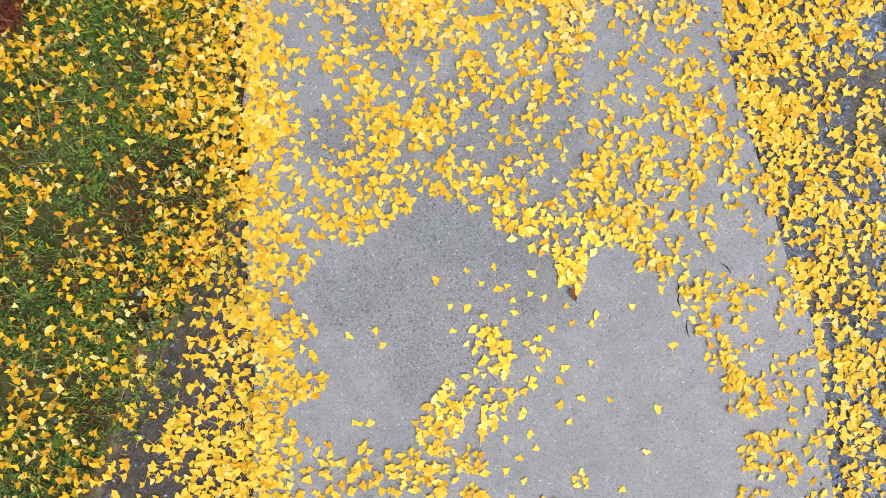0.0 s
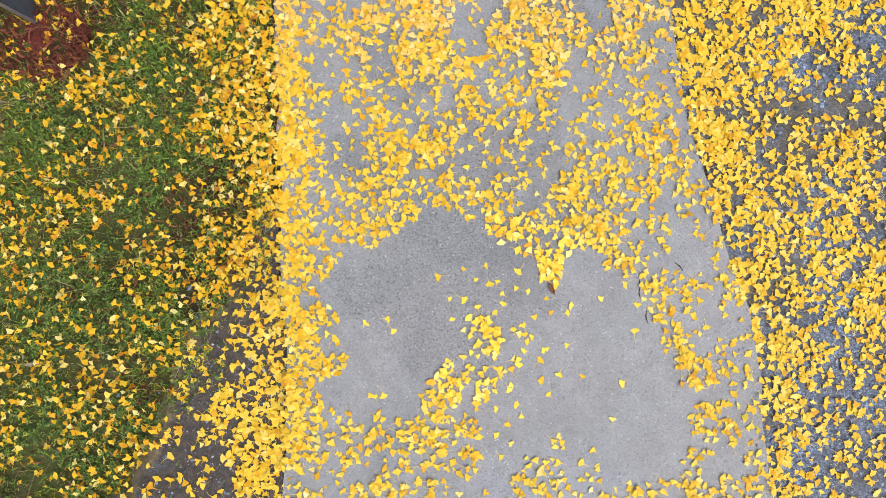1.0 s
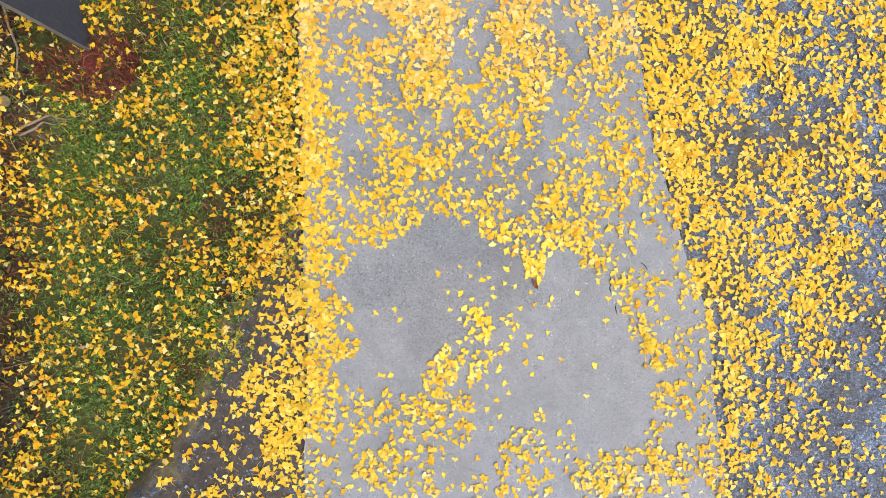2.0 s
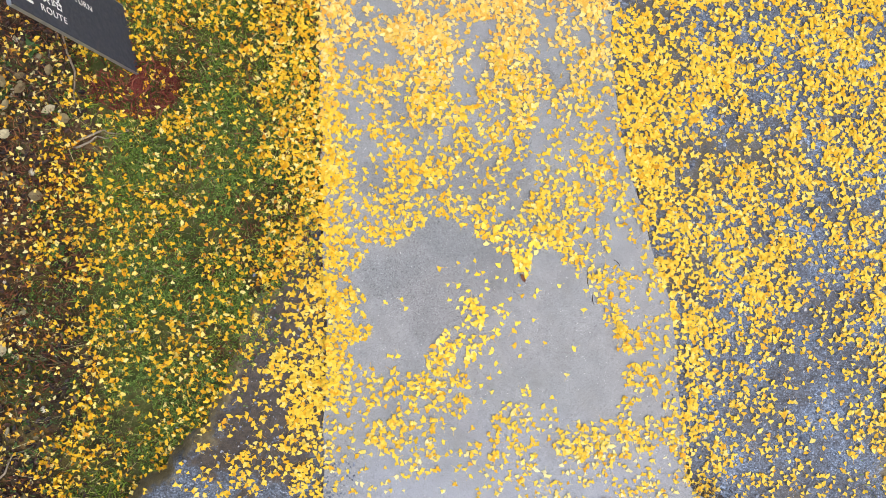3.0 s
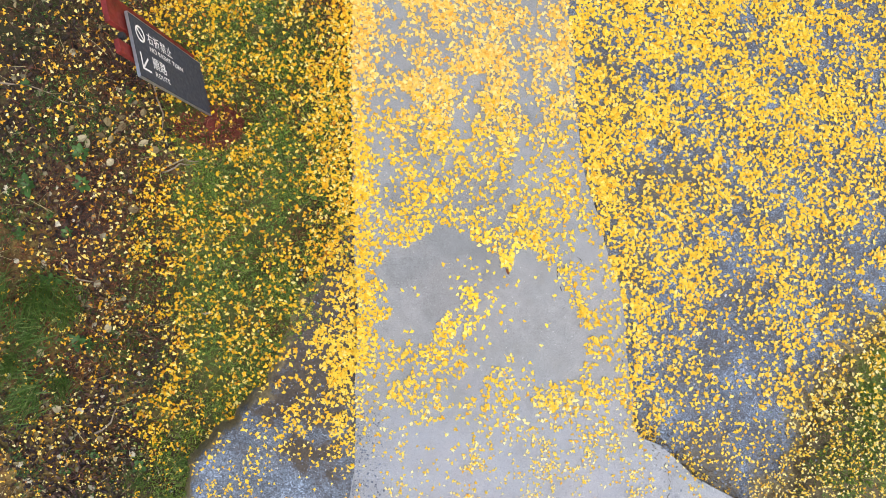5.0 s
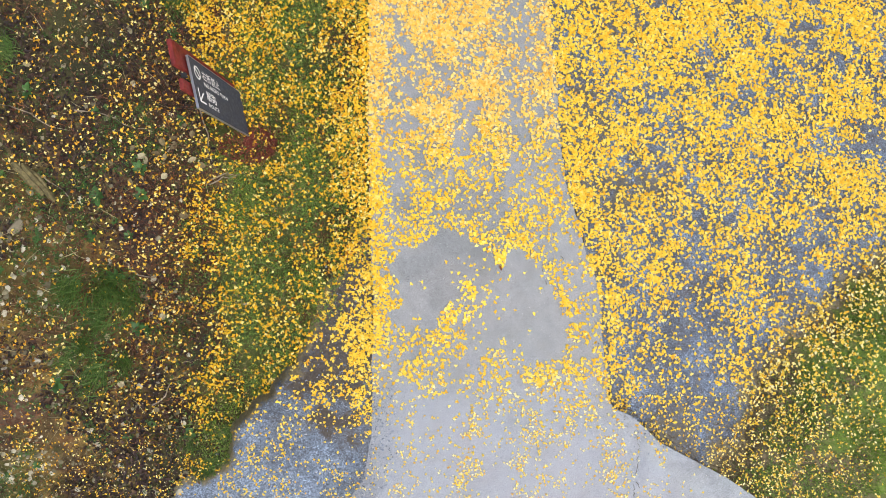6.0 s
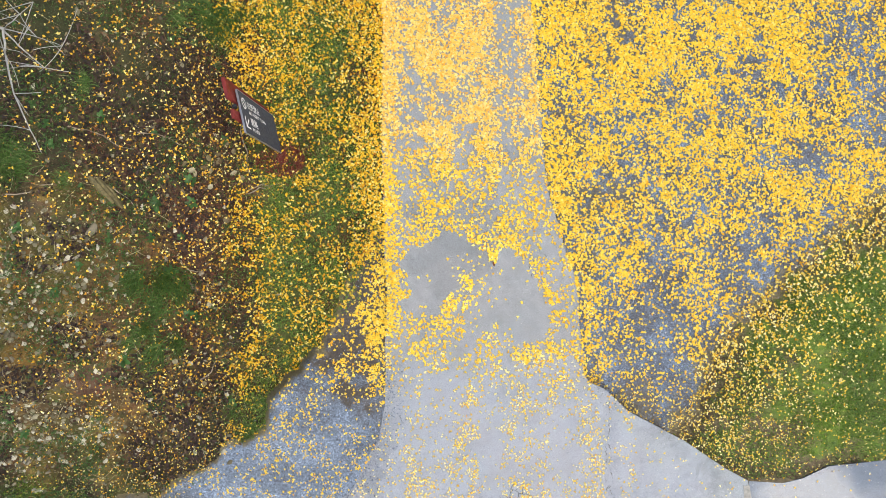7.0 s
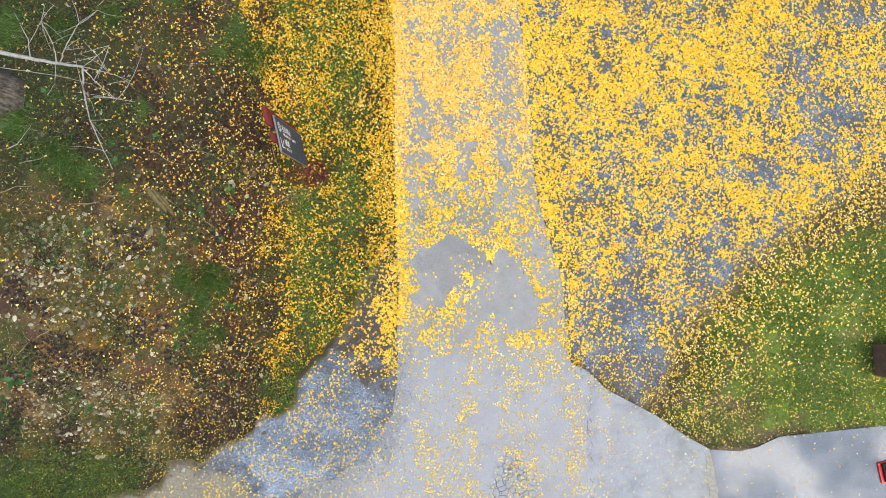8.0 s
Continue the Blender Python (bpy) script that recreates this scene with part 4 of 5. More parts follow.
def lay_leaves():
    peak = 2000.0
    x0, x1, y0, y1 = -10.0, 10.0, -6.2, 7.6
    count = int(peak * (x1 - x0) * (y1 - y0))
    x, y = rng.uniform(x0, x1, count), rng.uniform(y0, y1, count)
    z = zone_of(x, y)
    d = density(x, y, z)
    d = d * (0.35 + 1.55 * vnoise(x, y, 0.11, 41)) * (1 + 0.25 * smooth((-1.5 - y) / 1.0))
    d = d * smooth((9.6 - np.abs(x)) / 1.8) * smooth((7.0 - y) / 2.4) * smooth((y + 6.2) / 1.2)
    keep = rng.random(count) < d / peak
    x, y, z, d = x[keep], y[keep], z[keep], d[keep]
    names = (("leaf_litter_on_lane", "golden ginkgo leaves strewn over the concrete lane"), ("leaf_litter_on_yard", "golden ginkgo leaves carpeting dark crushed stone"),
             ("leaf_litter_on_verge", "yellow ginkgo leaves caught in short green grass"), ("leaf_litter_on_bank", "scattered yellow leaves on a brown stony bank"),
             ("leaf_litter_on_grass", "yellow ginkgo leaves scattered over a green lawn"), ("leaf_litter_on_wet_gravel", "yellow leaves lying on wet dark gravel"),
             ("leaf_litter_on_paving", "a few yellow leaves on pale concrete"), ("leaf_litter_on_road", "a few pale yellow leaves on wet road"))
    for k, (name, label) in enumerate(names):
        s = z == k
        n = int(s.sum())
        soft = k in (2, 3, 4)
        px, py = x[s], y[s]
        lift = np.where(np.isin(k, (2, 3, 4)), ground_height(px, py), {0: 0.0, 1: -0.04, 5: strip_height(px, py) + 0.002, 6: -0.003, 7: -0.012}.get(k, 0.0))
        pile = 0.004 + rng.random(n) ** 2 * (0.03 if soft else 0.014) * np.clip(d[s] / 400, 0.15, 1.2) + (rng.uniform(-0.008, 0.042, n) if soft else 0)
        tilt = np.abs(rng.normal(0, 0.4 if soft else 0.16, n))
        if k == 2:
            tilt = tilt * (0.4 + 1.05 * smooth((path_left(py) - px - 0.15) / 0.4))
        size = rng.uniform(0.026, 0.044, n) * (0.82 if k == 3 else 0.9 if soft else 1.0) * (1 - 0.33 * smooth((-1.3 - py) / 1.2))
        which, yaw, way = rng.integers(0, len(GINKGO), n), rng.uniform(0, 6.283, n), rng.uniform(0, 6.283, n)
        at = np.stack([px, py, lift + pile], 1)
        rest = np.ones(n, bool)
        if k == 0:
            # the leaves nearest the bare patches are things of their own
            close = np.nonzero((np.hypot((px - 0.35) / 0.75, (py + 0.25) / 0.6) < 1.0))[0][:240]
            rest[close] = False
            for i in close:
                leaf = new("fallen_leaf", SINGLE_MESHES[which[i]])
                leaf.matrix_basis = Matrix.Translation(at[i]) @ Matrix.Rotation(tilt[i], 4, (math.cos(way[i]), math.sin(way[i]), 0)) @ Matrix.Rotation(yaw[i], 4, "Z") @ Matrix.Scale(size[i], 4)
                tagged(leaf, "yellow fan-shaped ginkgo leaf in a drift on concrete", "leaf", "leaves round the bare patches")
            # leaves far up the lane take the colour with haze painted in
            dry = rest & (py > 1.5 + 0.9 * (rng.random(n) - 0.5))
            tagged(scatter("leaf_litter_on_upper_lane", GINKGO_LITTER, which[dry], at[dry], size[dry], yaw[dry], tilt[dry], way[dry], M_LEAF_HAZED),
                   "ginkgo leaves thick on the lane, haze painted in as peach-gold", "fallen leaves", kind="stuff")
            pale_low = rest & (py < -1.7 + 0.9 * (rng.random(n) - 0.5))
            tagged(scatter("leaf_litter_on_lower_lane", GINKGO_LITTER, which[pale_low], at[pale_low], size[pale_low], yaw[pale_low], tilt[pale_low], way[pale_low], M_LEAF_PALE),
                   "pale yellow ginkgo leaves scattered on the lane end", "fallen leaves", kind="stuff")
            rest &= ~dry & ~pale_low
        ob = scatter(name, GINKGO_LITTER, which[rest], at[rest], size[rest], yaw[rest], tilt[rest], way[rest], {2: M_LEAF_OLD, 3: M_LEAF_BANK, 4: M_LEAF_PALE, 6: M_LEAF_PALE, 7: M_LEAF_PALE}.get(k, M_LEAF))
        tagged(ob, label, "fallen leaves", kind="stuff")


lay_leaves()

# leaves that lie singly on the two bare patches
SINGLE = [(-0.33, -0.32), (0.06, -0.19), (0.08, -0.31), (0.15, -0.03), (0.22, -0.07), (0.28, 0.0), (0.31, -0.09), (0.36, -0.11), (0.41, -0.18), (0.47, -0.12), (0.54, -0.15),
          (0.4, -0.25), (-0.34, -0.77), (-0.38, -0.81), (0.84, -0.24), (0.78, -0.29), (0.81, -0.48), (0.64, -0.5), (0.59, -0.43), (0.53, -0.46), (1.21, -0.42), (1.17, -0.1),
          (1.26, -0.22), (1.23, -0.26), (0.75, -0.65), (0.88, -0.69), (0.61, -0.7), (0.69, -0.8), (1.15, -0.71), (0.51, -0.9), (0.74, -1.07), (0.72, -1.09), (0.61, -0.59),
          (0.43, -0.95), (0.34, -1.02), (0.43, -1.08), (0.97, -1.14), (0.57, -0.31), (0.68, -0.28), (0.37, -0.87), (0.25, -0.88), (0.5, -0.85)]
pick = random.Random(5)
for sx, sy in SINGLE:
    leaf = new("fallen_leaf", SINGLE_MESHES[pick.randrange(18)])
    s = pick.uniform(0.027, 0.040)
    leaf.matrix_basis = pose(sx, sy, 0.004, pick.uniform(-8, 8), pick.uniform(-8, 8), pick.uniform(0, 360)) @ Matrix.Diagonal((s, s, s, 1))
    tagged(leaf, "single yellow fan-shaped ginkgo leaf on bare concrete", "leaf", "single leaves on the lane")


# ---- loose stones ----
def lay_stones(name, label, zones, count, small, large, mat, box_xy, sink, keep_fn=None):
    x, y = rng.uniform(box_xy[0], box_xy[1], count), rng.uniform(box_xy[2], box_xy[3], count)
    k = np.isin(zone_of(x + rng.normal(0, 0.2, count), y + rng.normal(0, 0.2, count)), zones) & ~np.isin(zone_of(x, y), (0, 6, 7))
    if keep_fn is not None:
        k &= rng.random(count) < keep_fn(x, y)
    x, y = x[k], y[k]
    n = len(x)
    s = small + (large - small) * rng.random(n) ** 4
    home = zone_of(x, y)
    z = np.where(home == 1, sink, np.where(home == 5, strip_height(x, y), ground_height(x, y)))
    ob = scatter(name, PEBBLE, rng.integers(0, 8, n), np.stack([x, y, z], 1), s, rng.uniform(0, 6.283, n), rng.uniform(0, 0.5, n), rng.uniform(0, 6.283, n), mat)
    tagged(ob, label, "stones", kind="stuff")


lay_stones("gravel_stones_on_yard", "loose dark blue-grey crushed stones", (1,), 22000, 0.004, 0.018, M_STONES, (1.0, 6.5, -2.9, 5.0), -0.042)
lay_stones("gravel_stones_on_strip", "loose wet grey stones", (5,), 9000, 0.004, 0.014, M_STONES, (-5.0, -0.9, -4.3, 0.4), -0.045)
lay_stones("pale_stones_on_bank", "pale angular stones in brown soil", (3,), 40000, 0.005, 0.045, M_PALE, (-8.3, -3.2, -3.9, 4.8), 0.0,
           lambda x, y: np.clip(0.13 - 0.09 * smooth((y - 0.2) / 0.8) + 0.45 * blob(x, y, -6.0, -0.4, 1.5, 1.1) + 0.6 * blob(x, y, -6.2, -2.6, 1.5, 0.7), 0, 1) * (0.3 + 1.2 * fnoise(x, y, 0.5, 51)))


def lay_grit(name, label, zone, count, mat, box_xy, reach):
    """Small stones carried from a gravel bed onto the concrete beside it."""
    x, y = rng.uniform(box_xy[0], box_xy[1], count), rng.uniform(box_xy[2], box_xy[3], count)
    k = (zone_of(x + rng.normal(0, reach, count), y + rng.normal(0, reach, count)) == zone) & np.isin(zone_of(x, y), (0, 6))
    x, y = x[k], y[k]
    n = len(x)
    ob = scatter(name, PEBBLE, rng.integers(0, 8, n), np.stack([x, y, np.zeros(n)], 1), 0.003 + 0.009 * rng.random(n) ** 3, rng.uniform(0, 6.283, n), rng.uniform(0, 0.4, n),
                 rng.uniform(0, 6.283, n), mat)
    tagged(ob, label, "stones", kind="stuff")


lay_grit("grit_beside_strip", "grey grit spilt onto pale concrete", 5, 60000, M_STONES, (-3.2, -0.6, -4.6, -1.6), 0.24)
lay_grit("grit_beside_yard", "grey grit spilt onto the lane edge", 1, 14000, M_STONES, (1.0, 3.4, -3.0, 2.2), 0.08)


# ---- grass and small plants ----
def lay_grass(name, label, templates, zones, count, small, large, mat, box_xy, keep_fn=None, tilt=0.35, dip=0.0, thin=1.0):
    x, y = rng.uniform(box_xy[0], box_xy[1], count), rng.uniform(box_xy[2], box_xy[3], count)
    own = zone_of(x, y)
    far = 0.36 if 4 in zones else 0.19
    k = np.isin(zone_of(x + rng.normal(0, far, count), y + rng.normal(0, far, count)), zones) & np.isin(own, (1, 2, 3, 4, 5))
    k &= ~by_sign(x, y) | (rng.random(count) < 0.15)
    if keep_fn is not None:
        k &= rng.random(count) < keep_fn(x, y)
    x, y = x[k], y[k]
    n = len(x)
    ob = scatter(name, templates, rng.integers(0, len(templates), n), np.stack([x, y, ground_height(x, y) - 0.015 + dip], 1), rng.uniform(small, large, n)[:, None] * np.array([thin, 1, 1]),
                 rng.uniform(0, 6.283, n), np.abs(rng.normal(0, tilt, n)), rng.uniform(0, 6.283, n), mat)
    tagged(ob, label, "grass", kind="stuff")


patchy = lambda x, y: (0.15 + 0.85 * smooth((fnoise(x, y, 0.4, 61) - 0.36) / 0.2)) * (0.2 + 0.8 * smooth((x - np.interp(y, VERGE_Y, VERGE_X)) / 0.9))
lay_grass("grass_on_verge", "short green grass on the verge", BLADE, (2,), 210000, 0.025, 0.075, M_VERGE, (-5.0, -1.0, -2.9, 7.0), patchy)
lay_grass("clover_on_verge", "low green clover among the grass", CLOVER, (2,), 45000, 0.010, 0.022, M_CLOVER, (-4.0, -1.0, -2.9, 5.4),
          lambda x, y: (0.05 + smooth((fnoise(x, y, 0.35, 71) - 0.38) / 0.18)) * (0.25 + 0.75 * smooth((x - np.interp(y, VERGE_Y, VERGE_X)) / 0.9)), 0.3, 0.03)
lay_grass("lush_grass_on_verge", "bright green clumps of lush grass on the verge", BLADE, (2,), 60000, 0.03, 0.085, M_LAWN, (-4.0, -1.2, -2.9, 5.0),
          lambda x, y: np.clip(blob(x, y, -2.85, -2.25, 0.45, 0.55, 40) + 0.6 * blob(x, y, -1.95, 1.35, 0.4, 0.6) + 0.6 * blob(x, y, -2.1, 3.0, 0.3, 0.4) + smooth((fnoise(x, y, 0.42, 66) - 0.6) / 0.08), 0, 1), 0.5)
lay_grass("dry_stems_on_verge", "thin straw-coloured stems lying in the verge grass", BLADE, (2,), 9000, 0.07, 0.20, M_DRYLAWN, (-4.2, -1.1, -2.8, 5.2),
          lambda x, y: 0.3 + 0.7 * smooth((fnoise(x, y, 0.5, 195) - 0.42) / 0.15), 1.2, 0.05, 0.13)
lay_grass("grass_below_bank", "green grass strip at the foot of the bank", BLADE, (3,), 45000, 0.03, 0.09, M_VERGE, (-9.2, -4.6, -5.0, -3.1),
          lambda x, y: blob(x, y, -7.2, -4.0, 2.3, 0.75, 6) * (0.3 + 0.9 * smooth((fnoise(x, y, 0.4, 68) - 0.35) / 0.2)), 0.5)
lawn_depth = lambda x, y: np.interp(x, [p[0] for p in GRASS_EDGE], [p[1] for p in GRASS_EDGE]) - y
lay_grass("grass_on_lawn", "short green lawn with pale dry patches", BLADE, (4,), 300000, 0.025, 0.075, M_LAWN, (3.3, 9.8, -3.5, 3.2),
          lambda x, y: (0.18 + 0.82 * smooth((fnoise(x, y, 0.42, 63) - 0.36) / 0.2)) * (0.1 + 0.9 * smooth((lawn_depth(x, y) - 0.4) / 0.9)), 0.7)
lay_grass("clover_on_lawn", "low green clover in the lawn", CLOVER, (4,), 60000, 0.012, 0.024, M_CLOVER, (3.3, 9.8, -3.5, 3.2),
          lambda x, y: (0.1 + smooth((fnoise(x, y, 0.6, 81) - 0.4) / 0.2)) * smooth((lawn_depth(x, y) - 0.4) / 1.0), 0.3, 0.02)
lay_grass("dry_grass_on_lawn_edge", "dry tan grass where the lawn meets the gravel", BLADE, (1, 4), 75000, 0.02, 0.06, M_DRYLAWN, (3.0, 9.4, -3.0, 3.0),
          lambda x, y: 0.95 * np.exp(-((lawn_depth(x, y) - 0.35) / 0.55) ** 2) + 0.4 * smooth((fnoise(x, y, 0.7, 181) - 0.5) / 0.08) * (lawn_depth(x, y) > 0.3), 1.0, 0.02)
lay_grass("dry_grass_on_bank", "dry brown grass and stalks on the bank", BLADE, (3,), 80000, 0.03, 0.10, M_STRAW, (-8.4, -3.0, -3.9, 5.2),
          lambda x, y: 0.08 + 0.92 * smooth((fnoise(x, y, 0.55, 95) - 0.46) / 0.16), 1.0)
lay_grass("dark_leaf_mats_on_bank", "wet plum-brown leaves matted on the bank", OVAL, (3,), 42000, 0.03, 0.075, M_MAT, (-8.4, -2.9, -3.6, 4.8),
          lambda x, y: np.clip(smooth((fnoise(x, y, 0.62, 97) - 0.51) / 0.1) + 0.5 * smooth((x + 4.6) / 0.8), 0, 1), 0.35, 0.025)
lay_grass("green_weeds_on_bank", "thin green grass between stones on the bank", BLADE, (3,), 60000, 0.03, 0.09, M_BANK, (-8.4, -3.0, -4.2, 5.2),
          lambda x, y: smooth((fnoise(x, y, 0.8, 91) - 0.5) / 0.15) + smooth((-5.0 - x) / 1.0) * smooth((-3.3 - y) / 0.2) + 0.6 * smooth((y - 2.4) / 1.0), 0.5)
lay_grass("clover_on_bank", "patches of low green weeds on the bank", CLOVER, (3,), 48000, 0.010, 0.026, M_BANK, (-8.4, -3.0, -4.2, 5.2),
          lambda x, y: 0.04 + 0.8 * smooth((fnoise(x, y, 0.75, 141) - 0.55) / 0.12) + 0.5 * blob(x, y, -6.9, 1.8, 1.4, 1.0) + 0.5 * blob(x, y, -4.35, -0.9, 0.5, 0.9) + smooth((-5.0 - x) / 0.5) * smooth((-3.4 - y) / 0.2), 0.3, 0.03)
lay_grass("red_brown_litter_on_bank", "rust-brown needles and shredded leaves", BLADE, (2, 3), 130000, 0.03, 0.09, M_RUST, (-5.2, -0.95, -2.4, 4.8),
          lambda x, y: np.clip(0.8 * blob(x, y, -3.7, 0.1, 0.9, 1.6) + 0.5 * blob(x, y, -3.3, 2.6, 0.8, 1.4) + 0.5 * blob(x, y, -2.6, 1.55, 0.5, 0.4) + 0.7 * np.exp(-((x + 1.2) / 0.16) ** 2) * smooth((y + 0.3) / 0.5) + 0.06 + 0.45 * smooth((fnoise(x, y, 0.4, 137) - 0.56) / 0.08), 0, 1) * (0.2 + 1.3 * fnoise(x, y, 0.5, 131)), 1.2, 0.01)
lay_grass("red_litter_by_sign", "dark red shredded litter at the foot of the sign", BLADE, (2,), 20000, 0.03, 0.09, M_REDLITTER, (-3.1, -2.0, 1.0, 1.95),
          lambda x, y: 8 * blob(x, y, -2.58, 1.45, 0.38, 0.25) * (0.3 + 1.4 * (fnoise(x, y, 0.2, 133) - 0.25)), 1.2, 0.03)
lay_grass("leaf_fragments_on_bank", "small pale tan flecks of broken leaves and husks", OVAL, (3,), 10000, 0.010, 0.034, M_FLECK, (-8.4, -3.0, -3.9, 5.2),
          lambda x, y: 0.25 + 0.75 * smooth((fnoise(x, y, 0.6, 171) - 0.42) / 0.2), 0.5, 0.045)
lay_grass("dead_leaves_on_bank", "curled brown and tan dead leaves on soil", OVAL, (3,), 2600, 0.02, 0.06, M_DEAD, (-8.4, -3.0, -3.9, 5.2), None, 0.3, 0.05)

lay_grass("dry_stalks_on_bank", "long pale dry stalks lying across the bank", BLADE, (3,), 4200, 0.12, 0.34, M_FLECK, (-8.4, -2.8, -3.6, 5.0),
          lambda x, y: 0.15 + 0.85 * smooth((fnoise(x, y, 0.7, 191) - 0.45) / 0.15), 1.25, 0.03, 0.15)
paved_edge = lambda x: np.interp(x, [2.08, 2.4, 2.78, 3.64, 4.24, 4.61, 5.47, 5.88, 6.6, 7.83, 11.5], [-1.9, -2.03, -2.38, -2.83, -3.23, -3.43, -3.4, -3.22, -3.15, -3.03, -2.7])
lay_grass("dead_grass_along_paving", "matted brown dead grass along the paving edge", BLADE, (1, 4), 60000, 0.025, 0.07, M_EDGE, (2.1, 9.8, -3.55, -1.8),
          lambda x, y: np.exp(-((y - paved_edge(x)) / 0.13) ** 2) * (0.2 + 1.4 * fnoise(x, y, 0.25, 193)), 1.0, 0.035)


# ---- roadside sign ----
def lettering(parent, words, size, u, v, stretch=1.0):
    """White letters on the sign face, u along the reading line from its start, v up from the lower side."""
    for ch in words:
        if ch == " ":
            u += 0.32 * size * stretch
            continue
        curve = bpy.data.curves.new("letter", "FONT")
        curve.body, curve.size, curve.extrude = ch, size, 0.0006
        temp = bpy.data.objects.new("letter", curve)
        scene.collection.objects.link(temp)
        bpy.context.view_layer.update()
        me = bpy.data.meshes.new_from_object(temp)
        bpy.data.objects.remove(temp)
        me.materials.clear()
        me.materials.append(M_WHITE)
        ob = new("letter", me)
        ob.parent = parent
        ob.matrix_basis = SIGN_FACE @ Matrix.Translation((u, v, 0.0018)) @ Matrix.Diagonal((stretch, 1, 1, 1))
        u += (max(p.co.x for p in me.vertices) + 0.09 * size) * stretch


SIGN_WIDE, SIGN_TALL, SIGN_FOOT = 0.585, 1.49, -0.225
# sign's own frame: x across to the viewer's right, y back, z up
SIGN_AT = pose(-2.646, 1.851, SIGN_FOOT, -5.6, 1.2, 103.5)
# reading frame: the words run down the board
SIGN_FACE = Matrix(((0, 1, 0, -SIGN_WIDE / 2), (0, 0, -1, -0.017), (-1, 0, 0, SIGN_TALL), (0, 0, 0, 1)))


def bar(bm, u0, v0, u1, v1, w):
    """A flat painted stroke in the reading frame."""
    d = Vector((u1 - u0, v1 - v0, 0))
    m = SIGN_FACE @ Matrix.Translation(((u0 + u1) / 2, (v0 + v1) / 2, 0.0016)) @ Matrix.Rotation(math.atan2(d.y, d.x), 4, "Z")
    return box(bm, (d.length, w, 0.0012), m)


def build_sign():
    sign = new("direction_sign")
    sign.matrix_basis = SIGN_AT
    part("panel", box(bmesh.new(), (SIGN_WIDE, 0.026, SIGN_TALL), pose(0, 0, SIGN_TALL / 2), 0.003), M_SIGN, sign, "charcoal grey painted board")
    for name, size, at in (("top_edging", (SIGN_WIDE + 0.008, 0.028, 0.006), (0, 0, SIGN_TALL + 0.004)),
                           ("side_edging", (0.005, 0.028, SIGN_TALL), (-SIGN_WIDE / 2 - 0.005, 0, SIGN_TALL / 2)),
                           ("side_edging", (0.005, 0.028, SIGN_TALL), (SIGN_WIDE / 2 + 0.005, 0, SIGN_TALL / 2))):
        part(name, box(bmesh.new(), size, pose(*at), 0.0015), M_ALU, sign, "thin bare aluminium edging")
    # red stand behind the board, stepped at its top
    bm = box(bmesh.new(), (0.28, 0.05, SIGN_TALL + 0.24), pose(0.265, 0.06, SIGN_TALL / 2 + 0.12), 0.006)
    part("stand_post", bm, M_RED, sign, "red painted steel stand")
    part("stand_step", box(bmesh.new(), (0.12, 0.05, SIGN_TALL + 0.16), pose(-0.06, 0.06, SIGN_TALL / 2 + 0.08), 0.006), M_RED, sign)
    part("bracket", box(bmesh.new(), (0.05, 0.05, 0.05), pose(0.06, 0.05, SIGN_TALL + 0.06), 0.004), M_BLACK, sign, "black steel bracket")
    part("bracket", box(bmesh.new(), (0.05, 0.07, 0.05), pose(0.12, 0.05, SIGN_TALL - 0.9), 0.004), M_BLACK, sign, "black steel bracket")
    part("base_plate", box(bmesh.new(), (0.22, 0.30, 0.024), SIGN_AT.inverted() @ pose(-2.64, 1.50, -0.212, 0, 0, 103), 0.004), M_REDBASE, sign, "worn red steel base plate under leaves")
    # no-entry ring with its slash
    bm = bmesh.new()
    seg, r0, r1, cu, cv = 32, 0.058, 0.078, 0.14, 0.43
    inner = [bm.verts.new(SIGN_FACE @ Vector((cu + r0 * math.cos(a), cv + r0 * math.sin(a), 0.002))) for a in (2 * math.pi * k / seg for k in range(seg))]
    outer = [bm.verts.new(SIGN_FACE @ Vector((cu + r1 * math.cos(a), cv + r1 * math.sin(a), 0.002))) for a in (2 * math.pi * k / seg for k in range(seg))]
    for k in range(seg):
        bm.faces.new((inner[k], outer[k], outer[(k + 1) % seg], inner[(k + 1) % seg]))
    bar(bm, cu - 0.045, cv + 0.045, cu + 0.045, cv - 0.045, 0.018)
    part("prohibition_symbol", bm, M_WHITE, sign, "white ring with a slash")
    bm = bmesh.new()
    bar(bm, 0.07, 0.09, 0.07, 0.24, 0.020)
    bar(bm, 0.06, 0.09, 0.21, 0.09, 0.020)
    bar(bm, 0.07, 0.09, 0.19, 0.21, 0.020)
    part("arrow_symbol", bm, M_WHITE, sign, "white diagonal arrow")
    lettering(sign, "\u53f3\u6298\u7981\u6b62", 0.115, 0.26, 0.40)
    lettering(sign, "NO RIGHT TURN", 0.068, 0.27, 0.315, 1.15)
    lettering(sign, "\u9806\u8def", 0.125, 0.27, 0.16)
    lettering(sign, "ROUTE", 0.068, 0.28, 0.075, 1.15)
    tagged(sign, "charcoal board with white writing on a red steel stand", "sign")


build_sign()


